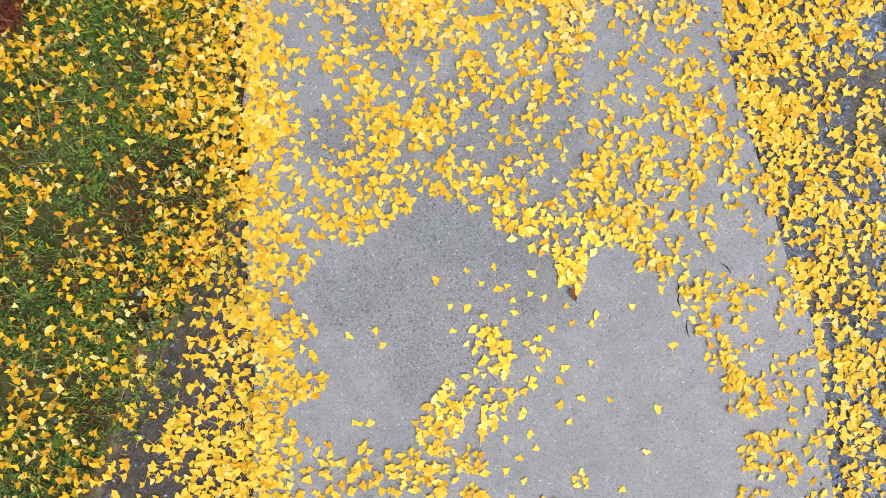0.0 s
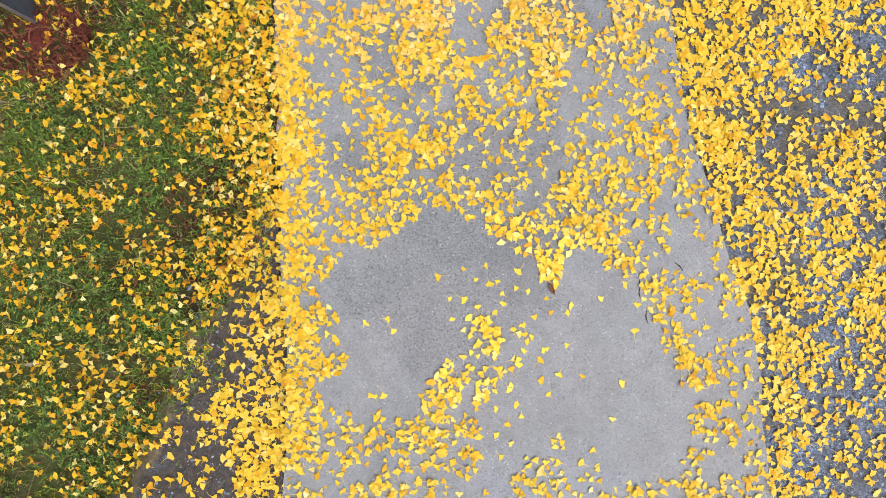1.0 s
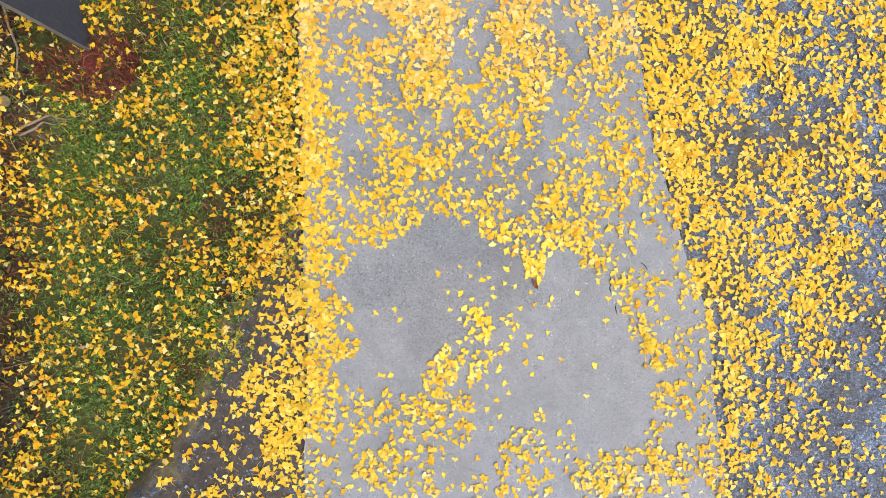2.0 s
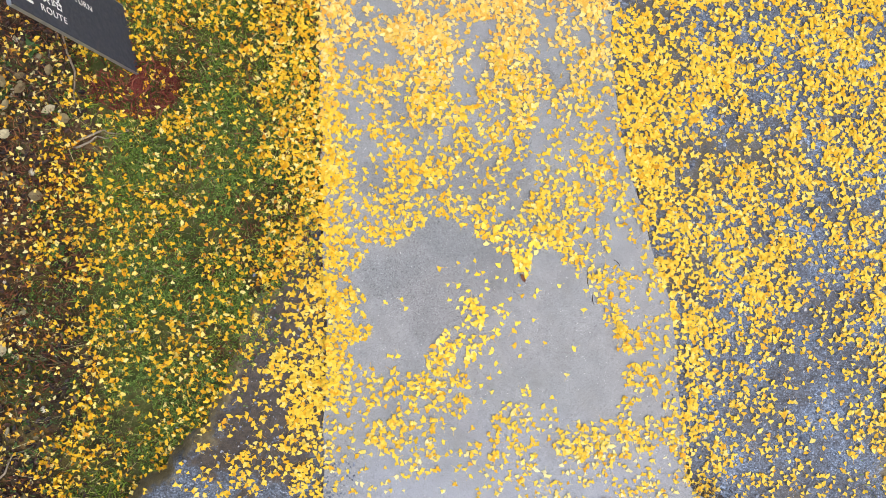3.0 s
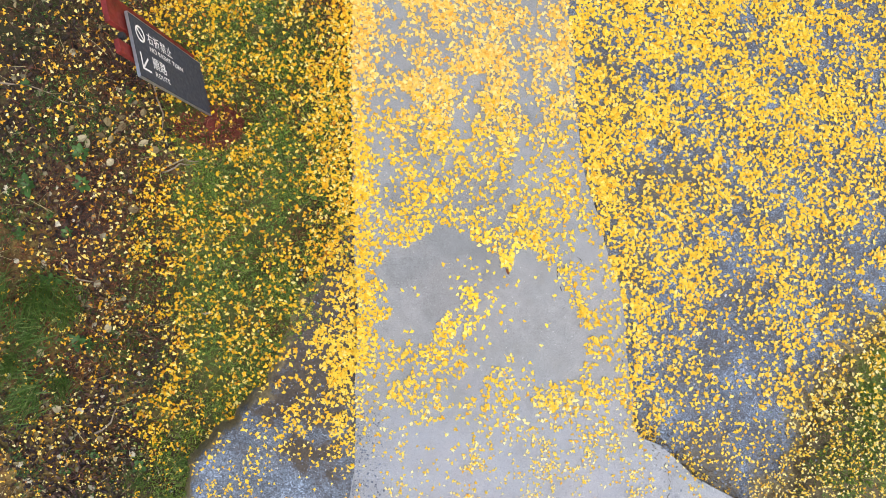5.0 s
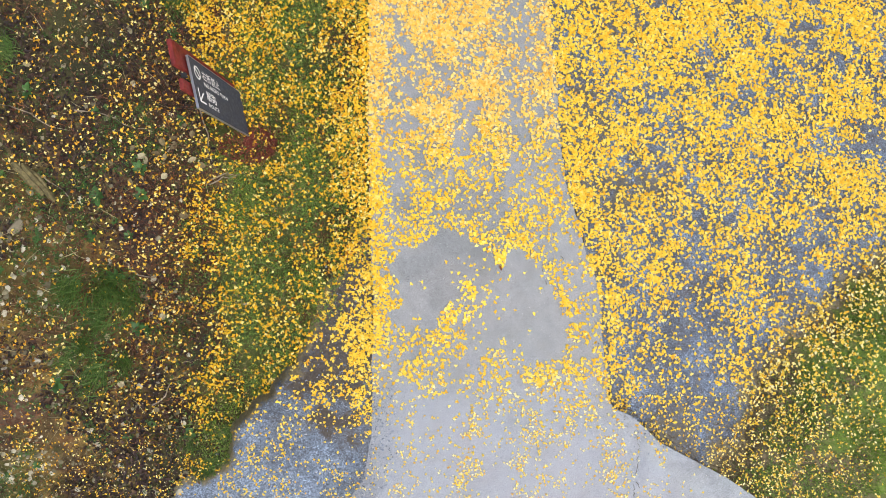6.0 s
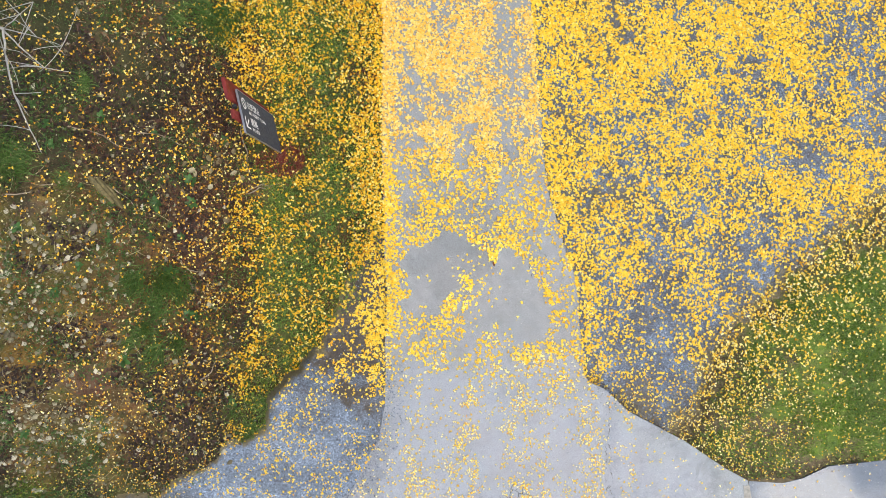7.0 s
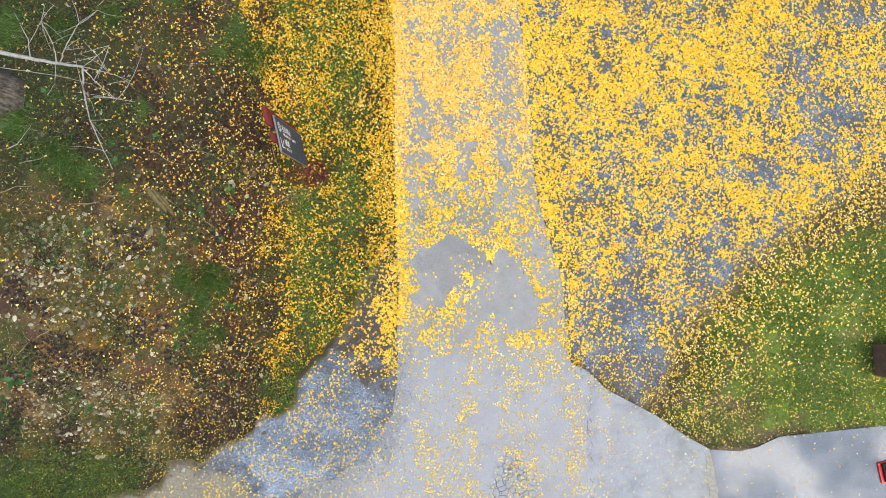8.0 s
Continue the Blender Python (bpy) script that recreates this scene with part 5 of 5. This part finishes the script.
# ---- tree at the top of the bank, with a pale bare limb ----
def build_tree():
    foot = Vector((-7.2, 2.5, float(ground_height(-7.2, 2.5)) - 0.12))
    tree = new("tree")
    tree.location = foot
    bm = bmesh.new()
    lean = [(0, 0, 0), (-0.02, 0, 0.25), (-0.06, 0.01, 0.7), (-0.16, 0.03, 1.6), (-0.3, 0.08, 3.0), (-0.4, 0.12, 4.6), (-0.45, 0.2, 6.2)]
    tube(bm, lean, [0.44, 0.34, 0.28, 0.25, 0.21, 0.15, 0.07], 14)
    for q in bm.verts:
        a = math.atan2(q.co.y, q.co.x)
        q.co += Vector((math.cos(a), math.sin(a), 0)) * 0.03 * math.sin(a * 7 + q.co.z) * max(0.2, 1.2 - q.co.z)
    part("trunk", bm, M_BARK, tree, "grey-brown furrowed bark", True)
    rel = lambda p: Vector(p) - foot
    limbs = [
        ([(-7.75, 2.75, 3.3), (-7.4, 2.9, 2.7), (-6.97, 2.87, 2.15), (-6.65, 2.82, 2.0), (-6.32, 2.77, 1.95), (-6.06, 2.73, 1.92), (-5.84, 2.7, 1.9), (-5.46, 2.65, 1.9)], 0.060, 0.022),
        ([(-5.47, 2.65, 1.9), (-5.56, 2.38, 1.7), (-5.46, 1.92, 1.68), (-5.26, 1.47, 1.66), (-5.14, 1.2, 1.62)], 0.019, 0.006),
        ([(-5.5, 2.66, 1.9), (-5.4, 2.51, 1.72), (-5.12, 2.26, 1.65), (-4.83, 2.22, 1.62)], 0.015, 0.004),
        ([(-5.46, 2.65, 1.9), (-5.2, 2.78, 2.02), (-5.0, 2.9, 2.1)], 0.010, 0.003),
        ([(-5.46, 2.65, 1.9), (-5.13, 2.59, 1.8), (-4.85, 2.5, 1.75)], 0.010, 0.003),
        ([(-5.84, 2.7, 1.9), (-5.79, 2.92, 2.1), (-5.9, 3.2, 2.2), (-5.85, 3.45, 2.2)], 0.014, 0.004),
        ([(-5.80, 2.69, 1.9), (-5.6, 2.81, 2.15), (-5.35, 3.16, 2.25), (-5.1, 3.35, 2.25)], 0.013, 0.004),
        ([(-5.86, 2.7, 1.9), (-5.96, 2.44, 1.72), (-6.08, 2.28, 1.7)], 0.009, 0.003),
        ([(-6.2, 2.75, 1.93), (-6.1, 2.95, 2.15), (-6.25, 3.3, 2.25)], 0.011, 0.004),
        ([(-6.9, 2.75, 1.5), (-6.24, 2.72, 1.25), (-5.71, 2.61, 1.2), (-5.36, 2.39, 1.2)], 0.009, 0.003),
        ([(-6.9, 1.55, 1.3), (-6.75, 1.62, 1.3), (-6.55, 1.9, 1.3)], 0.010, 0.003),
    ]
    main = None
    for pts, a, b in limbs:
        fine, radii = [], []
        for p, q in zip(pts, pts[1:]):
            for k in range(4):
                fine.append(rel(Vector(p).lerp(Vector(q), k / 4)) + Vector(noise.noise_vector(Vector(p) * 5 + Vector((k, 0, 0)))) * 0.012 * (k > 0))
        fine.append(rel(pts[-1]))
        radii = [0.78 * (a + (b - a) * k / (len(fine) - 1)) for k in range(len(fine))]
        bm = bmesh.new()
        tube(bm, fine, radii, 7)
        if main is None:
            main = part("limb", bm, M_PALEBARK, tree, "pale bare leafless limb", True)
        else:
            part("twig", bm, M_PALEBARK, main, "", True)
    r = random.Random(14)
    for pts, a, b in limbs[:7]:
        for k in range(5):
            p = Vector(pts[r.randrange(1, len(pts))])
            g = r.uniform(0, 6.283)
            way = Vector((math.cos(g), math.sin(g), r.uniform(-0.2, 0.5)))
            side = Vector((-way.y, way.x, 0)) * r.uniform(-0.3, 0.3)
            q = [rel(p + way * 0.1 * j + side * 0.02 * j * j) for j in range(r.randrange(4, 8))]
            part("twig", tube(bmesh.new(), q, [0.0055 - 0.0006 * j for j in range(len(q))], 5), M_PALEBARK, main, "", True)
    for k in range(9):
        z = 2.6 + 0.4 * k
        a = 2.2 + 2.4 * k
        reach = 1.5 - 0.09 * k
        x0, y0 = -0.16 - 0.06 * k, 0.03 + 0.02 * k
        pts = [Vector((x0, y0, z))]
        for i in range(1, 7):
            a += r.uniform(-0.25, 0.25)
            pts.append(pts[-1] + Vector((math.cos(a) * reach / 6, math.sin(a) * reach / 6, 0.16 + 0.03 * i)))
        if max(p.x for p in pts) > 1.3:
            continue
        upper = part("limb", tube(bmesh.new(), pts, [0.07 - 0.009 * i for i in range(7)], 8), M_BARK, tree, "", True)
        for i in (2, 3, 4, 5):
            b = a + r.choice((-1, 1)) * r.uniform(0.5, 1.0)
            q = [pts[i] + Vector((math.cos(b) * 0.12 * j, math.sin(b) * 0.12 * j, 0.1 * j)) for j in range(5)]
            part("twig", tube(bmesh.new(), q, [0.018 - 0.0035 * j for j in range(5)], 6), M_BARK, upper, "", True)
    tagged(tree, "leafless tree with furrowed trunk and pale limb on the bank", "tree")


build_tree()


# ---- traffic cone with its rubber weight ----
def build_cone():
    cone = new("traffic_cone")
    cone.matrix_basis = pose(7.88, -3.83, -0.012, 0, 0, 12) @ Matrix.Scale(0.92, 4)
    part("base", box(bmesh.new(), (0.40, 0.40, 0.035), pose(-0.02, 0, 0.0175), 0.01), M_CONE, cone)
    bm = bmesh.new()
    bmesh.ops.create_cone(bm, cap_ends=True, segments=40, radius1=0.14, radius2=0.03, depth=0.66, matrix=pose(0, 0, 0.365))
    part("body", bm, M_CONE, cone, "red-orange plastic cone", True)
    bm = bmesh.new()
    box(bm, (0.36, 0.36, 0.06), pose(0.02, 0.0, 0.066), 0.012)
    part("weight", bm, M_BLACK, cone, "square black rubber weight")
    tagged(cone, "red-orange traffic cone with black weight on wet road", "traffic cone")


def build_box():
    crate = new("wooden_box")
    z = float(ground_height(7.9, -1.82))
    crate.matrix_basis = pose(7.84, -1.82, z - 0.03, 0, 0, 4)
    for k in range(4):
        part("top_board", box(bmesh.new(), (0.62, 0.135, 0.03), pose(0, -0.21 + 0.14 * k, 0.40), 0.004), M_WOOD, crate)
    for sx in (-1, 1):
        part("side_board", box(bmesh.new(), (0.03, 0.54, 0.38), pose(0.28 * sx, 0, 0.19), 0.004), M_WOOD, crate)
    for sy in (-1, 1):
        part("end_board", box(bmesh.new(), (0.53, 0.03, 0.38), pose(0, 0.255 * sy, 0.19), 0.004), M_WOOD, crate)
    tagged(crate, "brown stained wooden box standing on the lawn", "wooden box")


build_cone()
build_box()


# ---- rocks, sticks, tufts and weeds on the bank ----
def rock_mesh(seed):
    bm = bmesh.new()
    bmesh.ops.create_icosphere(bm, subdivisions=2, radius=1.0)
    r = random.Random(seed + 3)
    cuts = [Vector((r.uniform(-1, 1), r.uniform(-1, 1), r.uniform(-0.3, 1))).normalized() for _ in range(7)]
    for q in bm.verts:
        for c in cuts:
            over = q.co.dot(c) - 0.38
            if over > 0:
                q.co -= c * over * 0.97
        q.co *= r.uniform(0.95, 1.05)
    me = bpy.data.meshes.new("rock")
    bm.to_mesh(me)
    bm.free()
    me.materials.append(M_ROCK)
    return me


ROCK_MESHES = [rock_mesh(s) for s in range(6)]
ROCKS = [(-5.05, 0.28, 0.15), (-5.13, -1.33, 0.07), (-4.71, -1.37, 0.06), (-4.65, -1.62, 0.08), (-4.72, -1.79, 0.08), (-5.32, -2.15, 0.07), (-5.15, -2.43, 0.1),
         (-4.97, -2.42, 0.07), (-5.04, -2.62, 0.1), (-5.1, -2.3, 0.06), (-5.9, -3.25, 0.1), (-3.68, -1.43, 0.07), (-3.69, -1.63, 0.07), (-5.21, -0.11, 0.1), (-4.62, 0.39, 0.06),
         (-4.59, 0.27, 0.08), (-5.42, -0.25, 0.07), (-5.35, -2.62, 0.08), (-5.59, -2.7, 0.08), (-4.92, -2.71, 0.06), (-5.57, -2.34, 0.07), (-4.67, -1.44, 0.06), (-6.17, -3.09, 0.12),
         (-7.02, -3.33, 0.08), (-6.51, -2.89, 0.09), (-6.66, -1.03, 0.07), (-6.92, 0.4, 0.08), (-5.73, -0.22, 0.08), (-6.5, -0.23, 0.07), (-6.33, -0.05, 0.09), (-5.9, -2.75, 0.09),
         (-6.05, -2.55, 0.07), (-6.3, -2.7, 0.06)]
pick = random.Random(9)
for rx, ry, rs in ROCKS:
    ob = new("rock", ROCK_MESHES[pick.randrange(6)])
    z = float(ground_height(rx, ry)) - 0.03
    ob.matrix_basis = pose(rx, ry, z + rs * 0.2, pick.uniform(-12, 12), pick.uniform(-12, 12), pick.uniform(0, 360)) @ Matrix.Diagonal((rs * 1.15, rs * pick.uniform(0.45, 0.8), rs * pick.uniform(0.4, 0.6), 1))
    tagged(ob, "pale angular field stone half sunk in brown soil", "rock", "stones on the bank")
for k in range(190):
    rx, ry = pick.uniform(-8.2, -3.6), pick.uniform(-3.4, 1.4)
    if vnoise(rx, ry, 0.9, 51) < 0.45:
        continue
    ob = new("rock", ROCK_MESHES[pick.randrange(6)])
    rs = 0.03 + 0.06 * pick.random() ** 2
    ob.matrix_basis = pose(rx, ry, float(ground_height(rx, ry)) - 0.03 + rs * 0.2, 0, pick.uniform(-15, 15), pick.uniform(0, 360)) @ Matrix.Diagonal((rs, rs * 0.7, rs * 0.5, 1))
    tagged(ob, "small pale stone lying on brown soil", "rock", "stones on the bank")

def build_log():
    """A weathered slab of split wood lying on the bank."""
    a, b = Vector((-5.02, 1.08, 0)), Vector((-4.70, 0.62, 0))
    a.z, b.z = float(ground_height(a.x, a.y)) + 0.03, float(ground_height(b.x, b.y)) + 0.025
    ob = new("split_log")
    ob.location = a
    d = b - a
    side = Vector((-d.y, d.x, 0)).normalized()
    up = d.cross(side).normalized() * -1
    up = up if up.z > 0 else -up
    r = random.Random(31)
    for k, (off, wide, high, t0, t1) in enumerate(((-0.045, 0.05, 0.045, 0.0, 0.8), (0.02, 0.035, 0.07, 0.12, 1.0), (0.062, 0.02, 0.03, 0.35, 0.7))):
        bm = bmesh.new()
        rings = []
        for i in range(9):
            t = t0 + (t1 - t0) * i / 8
            thin = 0.55 if i in (0, 8) else 1.0
            mid = d * t + side * (off + r.uniform(-0.006, 0.006)) + up * 0.01
            rings.append([bm.verts.new(mid + side * wide * thin * x * r.uniform(0.85, 1.1) + up * high * thin * z * r.uniform(0.8, 1.1))
                          for x, z in ((-1, -0.5), (-0.8, 0.4), (-0.1, 0.75), (0.7, 0.45), (1, -0.5))])
        for p, q in zip(rings, rings[1:]):
            for i in range(5):
                bm.faces.new((p[i], p[(i + 1) % 5], q[(i + 1) % 5], q[i]))
        bm.faces.new(rings[0][::-1])
        bm.faces.new(rings[-1])
        bmesh.ops.recalc_face_normals(bm, faces=bm.faces)
        part("splinter", bm, M_LOG, ob)
    tagged(ob, "weathered tan slab of split wood on the bank", "log")


build_log()

STICKS = [(2.72, 4.66, 3.32, 4.36), (-4.57, 1.78, -3.82, 1.61), (-3.03, 1.02, -2.67, 1.09), (-4.86, 0.97, -4.55, 0.66), (-3.08, 0.94, -2.77, 1.05), (-2.56, -0.64, -2.77, -0.5), (-5.3, 1.75, -4.6, 1.5),
          (-3.2, 2.0, -3.05, 1.2), (-4.1, -0.1, -3.7, -0.35), (-6.9, 1.35, -6.2, 1.6), (-6.0, 0.7, -5.4, 0.9), (-3.7, -1.9, -3.4, -1.55), (-7.3, 0.9, -6.7, 1.05)]
for ax, ay, bx, by in STICKS:
    pts = []
    for k in range(7):
        x, y = ax + (bx - ax) * k / 6, ay + (by - ay) * k / 6
        x, y = x + 0.03 * math.sin(k * 1.7 + ax * 9), y + 0.03 * math.cos(k * 1.3 + ay * 9)
        pts.append((x, y, float(ground_height(x, y)) + 0.02 + 0.01 * math.sin(k)))
    tagged(part("stick", tube(bmesh.new(), pts, [0.012 - 0.0013 * k for k in range(7)], 6), M_TWIG, None, "", True), "thin dry grey-brown stick lying on leaf litter", "stick", "sticks on the bank")


def tuft_mesh(seed, mat):
    """A clump of long grass that leans one way."""
    r = np.random.default_rng(seed)
    n = 420
    pos = np.stack([r.normal(0, 0.15, n), r.normal(0, 0.12, n), np.zeros(n)], 1)
    yaw = r.normal(0, 0.75, n)
    size = np.stack([np.full(n, 0.075), r.uniform(0.2, 0.42, n), r.uniform(0.12, 0.3, n)], 1)
    temp = scatter("grass_tuft", BLADE, r.integers(0, 10, n), pos, size, yaw, r.uniform(0.0, 0.6, n), yaw + 1.571, mat)
    me = temp.data
    bpy.data.objects.remove(temp)
    return me


TUFT_MESHES = [tuft_mesh(s, M_TUFT) for s in (3, 4, 5)]
TUFTS = [(-4.62, -0.38, 0.9), (-4.08, -0.52, 0.75), (-4.62, -1.25, 0.7), (-4.12, -1.35, 0.6), (-3.3, 3.75, 0.9), (-4.15, 3.6, 0.9), (-4.3, -0.41, 1.0), (-4.36, -0.75, 0.8), (-4.36, -1.38, 0.9), (-4.5, -1.1, 0.6), (-3.85, 3.96, 1.1), (-3.56, 3.47, 1.0), (-3.75, 3.7, 0.9), (-5.17, 2.31, 0.7),
         (-6.37, 1.58, 1.0), (-6.1, 1.4, 1.0), (-5.8, 1.23, 0.8), (-6.01, 1.04, 0.7), (-6.9, 2.0, 0.9), (-2.75, -2.28, 0.45), (-3.05, -2.72, 0.5), (-5.37, 0.98, 0.5), (-2.94, -2.62, 0.5), (-3.25, -2.38, 0.5), (-7.05, 3.5, 1.1),
         (-6.3, 3.6, 1.0), (-5.6, 3.9, 0.9), (-7.6, 4.1, 1.2), (-3.4, -0.9, 0.35), (-4.8, 4.3, 0.8)]
for k, (tx, ty, ts) in enumerate(TUFTS):
    ob = new("grass_tuft", TUFT_MESHES[k % 3])
    ob.matrix_basis = pose(tx, ty, float(ground_height(tx, ty)) - 0.03, 0, 0, 150 + 70 * math.sin(k * 2.3)) @ Matrix.Diagonal((ts, ts, ts, 1))
    tagged(ob, "tuft of long arching dark green grass", "grass tuft", "grass tufts")


def weed_leaf(seed):
    bm = bmesh.new()
    r = random.Random(seed)
    rows = [(0.0, 0.03), (0.25, 0.2), (0.5, 0.27), (0.78, 0.2), (1.0, 0.01)]
    grid = []
    for s, w in rows:
        z = 0.35 * math.sin(s * 2.2)
        grid.append([bm.verts.new((k * w, s, z + 0.07 * abs(k) + r.uniform(-0.02, 0.02))) for k in (-1, 0, 1)])
    for a, b in zip(grid, grid[1:]):
        for k in range(2):
            bm.faces.new((a[k], a[k + 1], b[k + 1], b[k]))
    me = bpy.data.meshes.new("leaf")
    for fc in bm.faces:
        fc.smooth = True
    bm.to_mesh(me)
    bm.free()
    me.materials.append(M_WEED)
    return me


WEED_LEAVES = [weed_leaf(s) for s in range(4)]
WEEDS = [(-7.14, -2.08, 0.19), (-6.86, -1.97, 0.12), (-4.32, 0.72, 0.14), (-2.56, -0.05, 0.08), (-3.9, 1.1, 0.13), (-4.67, -1.55, 0.14), (-1.9, -1.0, 0.07), (-6.19, -2.64, 0.1),
         (-7.09, 1.94, 0.15), (-3.88, 0.77, 0.12), (-4.14, -0.29, 0.14), (-4.22, -0.5, 0.15), (-3.91, -0.92, 0.11), (-4.95, 1.9, 0.12), (-5.8, 0.3, 0.1), (-3.45, 1.75, 0.09), (-4.4, 0.2, 0.1)]
seedling = random.Random(77)
WEEDS += [(seedling.uniform(-7.6, -3.2), seedling.uniform(-3.0, 3.4), seedling.uniform(0.045, 0.10)) for _ in range(48)]
for k, (wx, wy, ws) in enumerate(WEEDS):
    weed = new("weed_plant")
    weed.matrix_basis = pose(wx, wy, float(ground_height(wx, wy)) - 0.02, 0, 0, k * 50)
    for i in range(7):
        ob = new("leaf", WEED_LEAVES[(i + k) % 4])
        ob.parent = weed
        s = ws * pick.uniform(0.6, 1.1)
        ob.matrix_basis = pose(0, 0, 0.015, pick.uniform(0, 14), 0, 51.4 * i + pick.uniform(-14, 14)) @ Matrix.Diagonal((s, s, s, 1))
    tagged(weed, "low green broad-leaved weed in a rosette", "weed", "weeds on the bank")


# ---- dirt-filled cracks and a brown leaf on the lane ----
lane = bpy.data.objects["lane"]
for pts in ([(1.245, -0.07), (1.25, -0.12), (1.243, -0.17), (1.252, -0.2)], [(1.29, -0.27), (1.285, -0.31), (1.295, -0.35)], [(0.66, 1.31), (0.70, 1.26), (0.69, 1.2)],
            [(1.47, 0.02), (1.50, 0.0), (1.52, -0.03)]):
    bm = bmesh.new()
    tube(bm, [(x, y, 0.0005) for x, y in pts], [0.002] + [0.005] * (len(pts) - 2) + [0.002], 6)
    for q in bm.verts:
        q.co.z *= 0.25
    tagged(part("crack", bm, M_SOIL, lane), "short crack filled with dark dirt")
apron = bpy.data.objects["apron"]
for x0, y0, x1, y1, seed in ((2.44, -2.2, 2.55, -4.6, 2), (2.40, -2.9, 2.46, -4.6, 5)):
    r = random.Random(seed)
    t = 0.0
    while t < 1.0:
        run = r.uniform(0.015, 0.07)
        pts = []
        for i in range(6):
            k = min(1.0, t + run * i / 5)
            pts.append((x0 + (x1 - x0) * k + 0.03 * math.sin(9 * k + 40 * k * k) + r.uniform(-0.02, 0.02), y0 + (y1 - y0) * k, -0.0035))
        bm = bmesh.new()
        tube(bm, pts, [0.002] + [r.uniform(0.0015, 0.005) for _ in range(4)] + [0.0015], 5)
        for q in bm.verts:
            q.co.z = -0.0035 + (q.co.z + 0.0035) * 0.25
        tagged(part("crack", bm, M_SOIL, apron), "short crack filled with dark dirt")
        t += run + r.uniform(0.0, 0.05)
brown = scatter("dead_leaf", OVAL, np.array([2]), np.array([[0.70, -0.14, 0.012]]), np.array([0.075]), np.array([0.4]), np.array([0.1]), np.array([0.0]), M_RUST)
tagged(brown, "curled dark brown dead leaf on the lane", "leaf")

pale = random.Random(21)
for k in range(26):
    px, py = (pale.gauss(-3.75, 0.28), pale.gauss(1.25, 0.2)) if k < 13 else (pale.uniform(-5.5, -3.3), pale.uniform(-2.2, 2.4))
    size = pale.uniform(0.07, 0.13)
    ob = scatter("dead_leaf", OVAL, np.array([k % 8]), np.array([[0.0, 0.0, 0.0]]), np.array([[size * 1.25, size, size]]), np.array([0.0]), np.array([0.0]), np.array([0.0]), M_TAN)
    ob.matrix_basis = pose(px, py, float(ground_height(px, py)) + 0.035, pale.uniform(-15, 15), pale.uniform(-15, 15), pale.uniform(0, 360))
    tagged(ob, "large pale tan dead leaf on the bank", "leaf", "pale dead leaves")
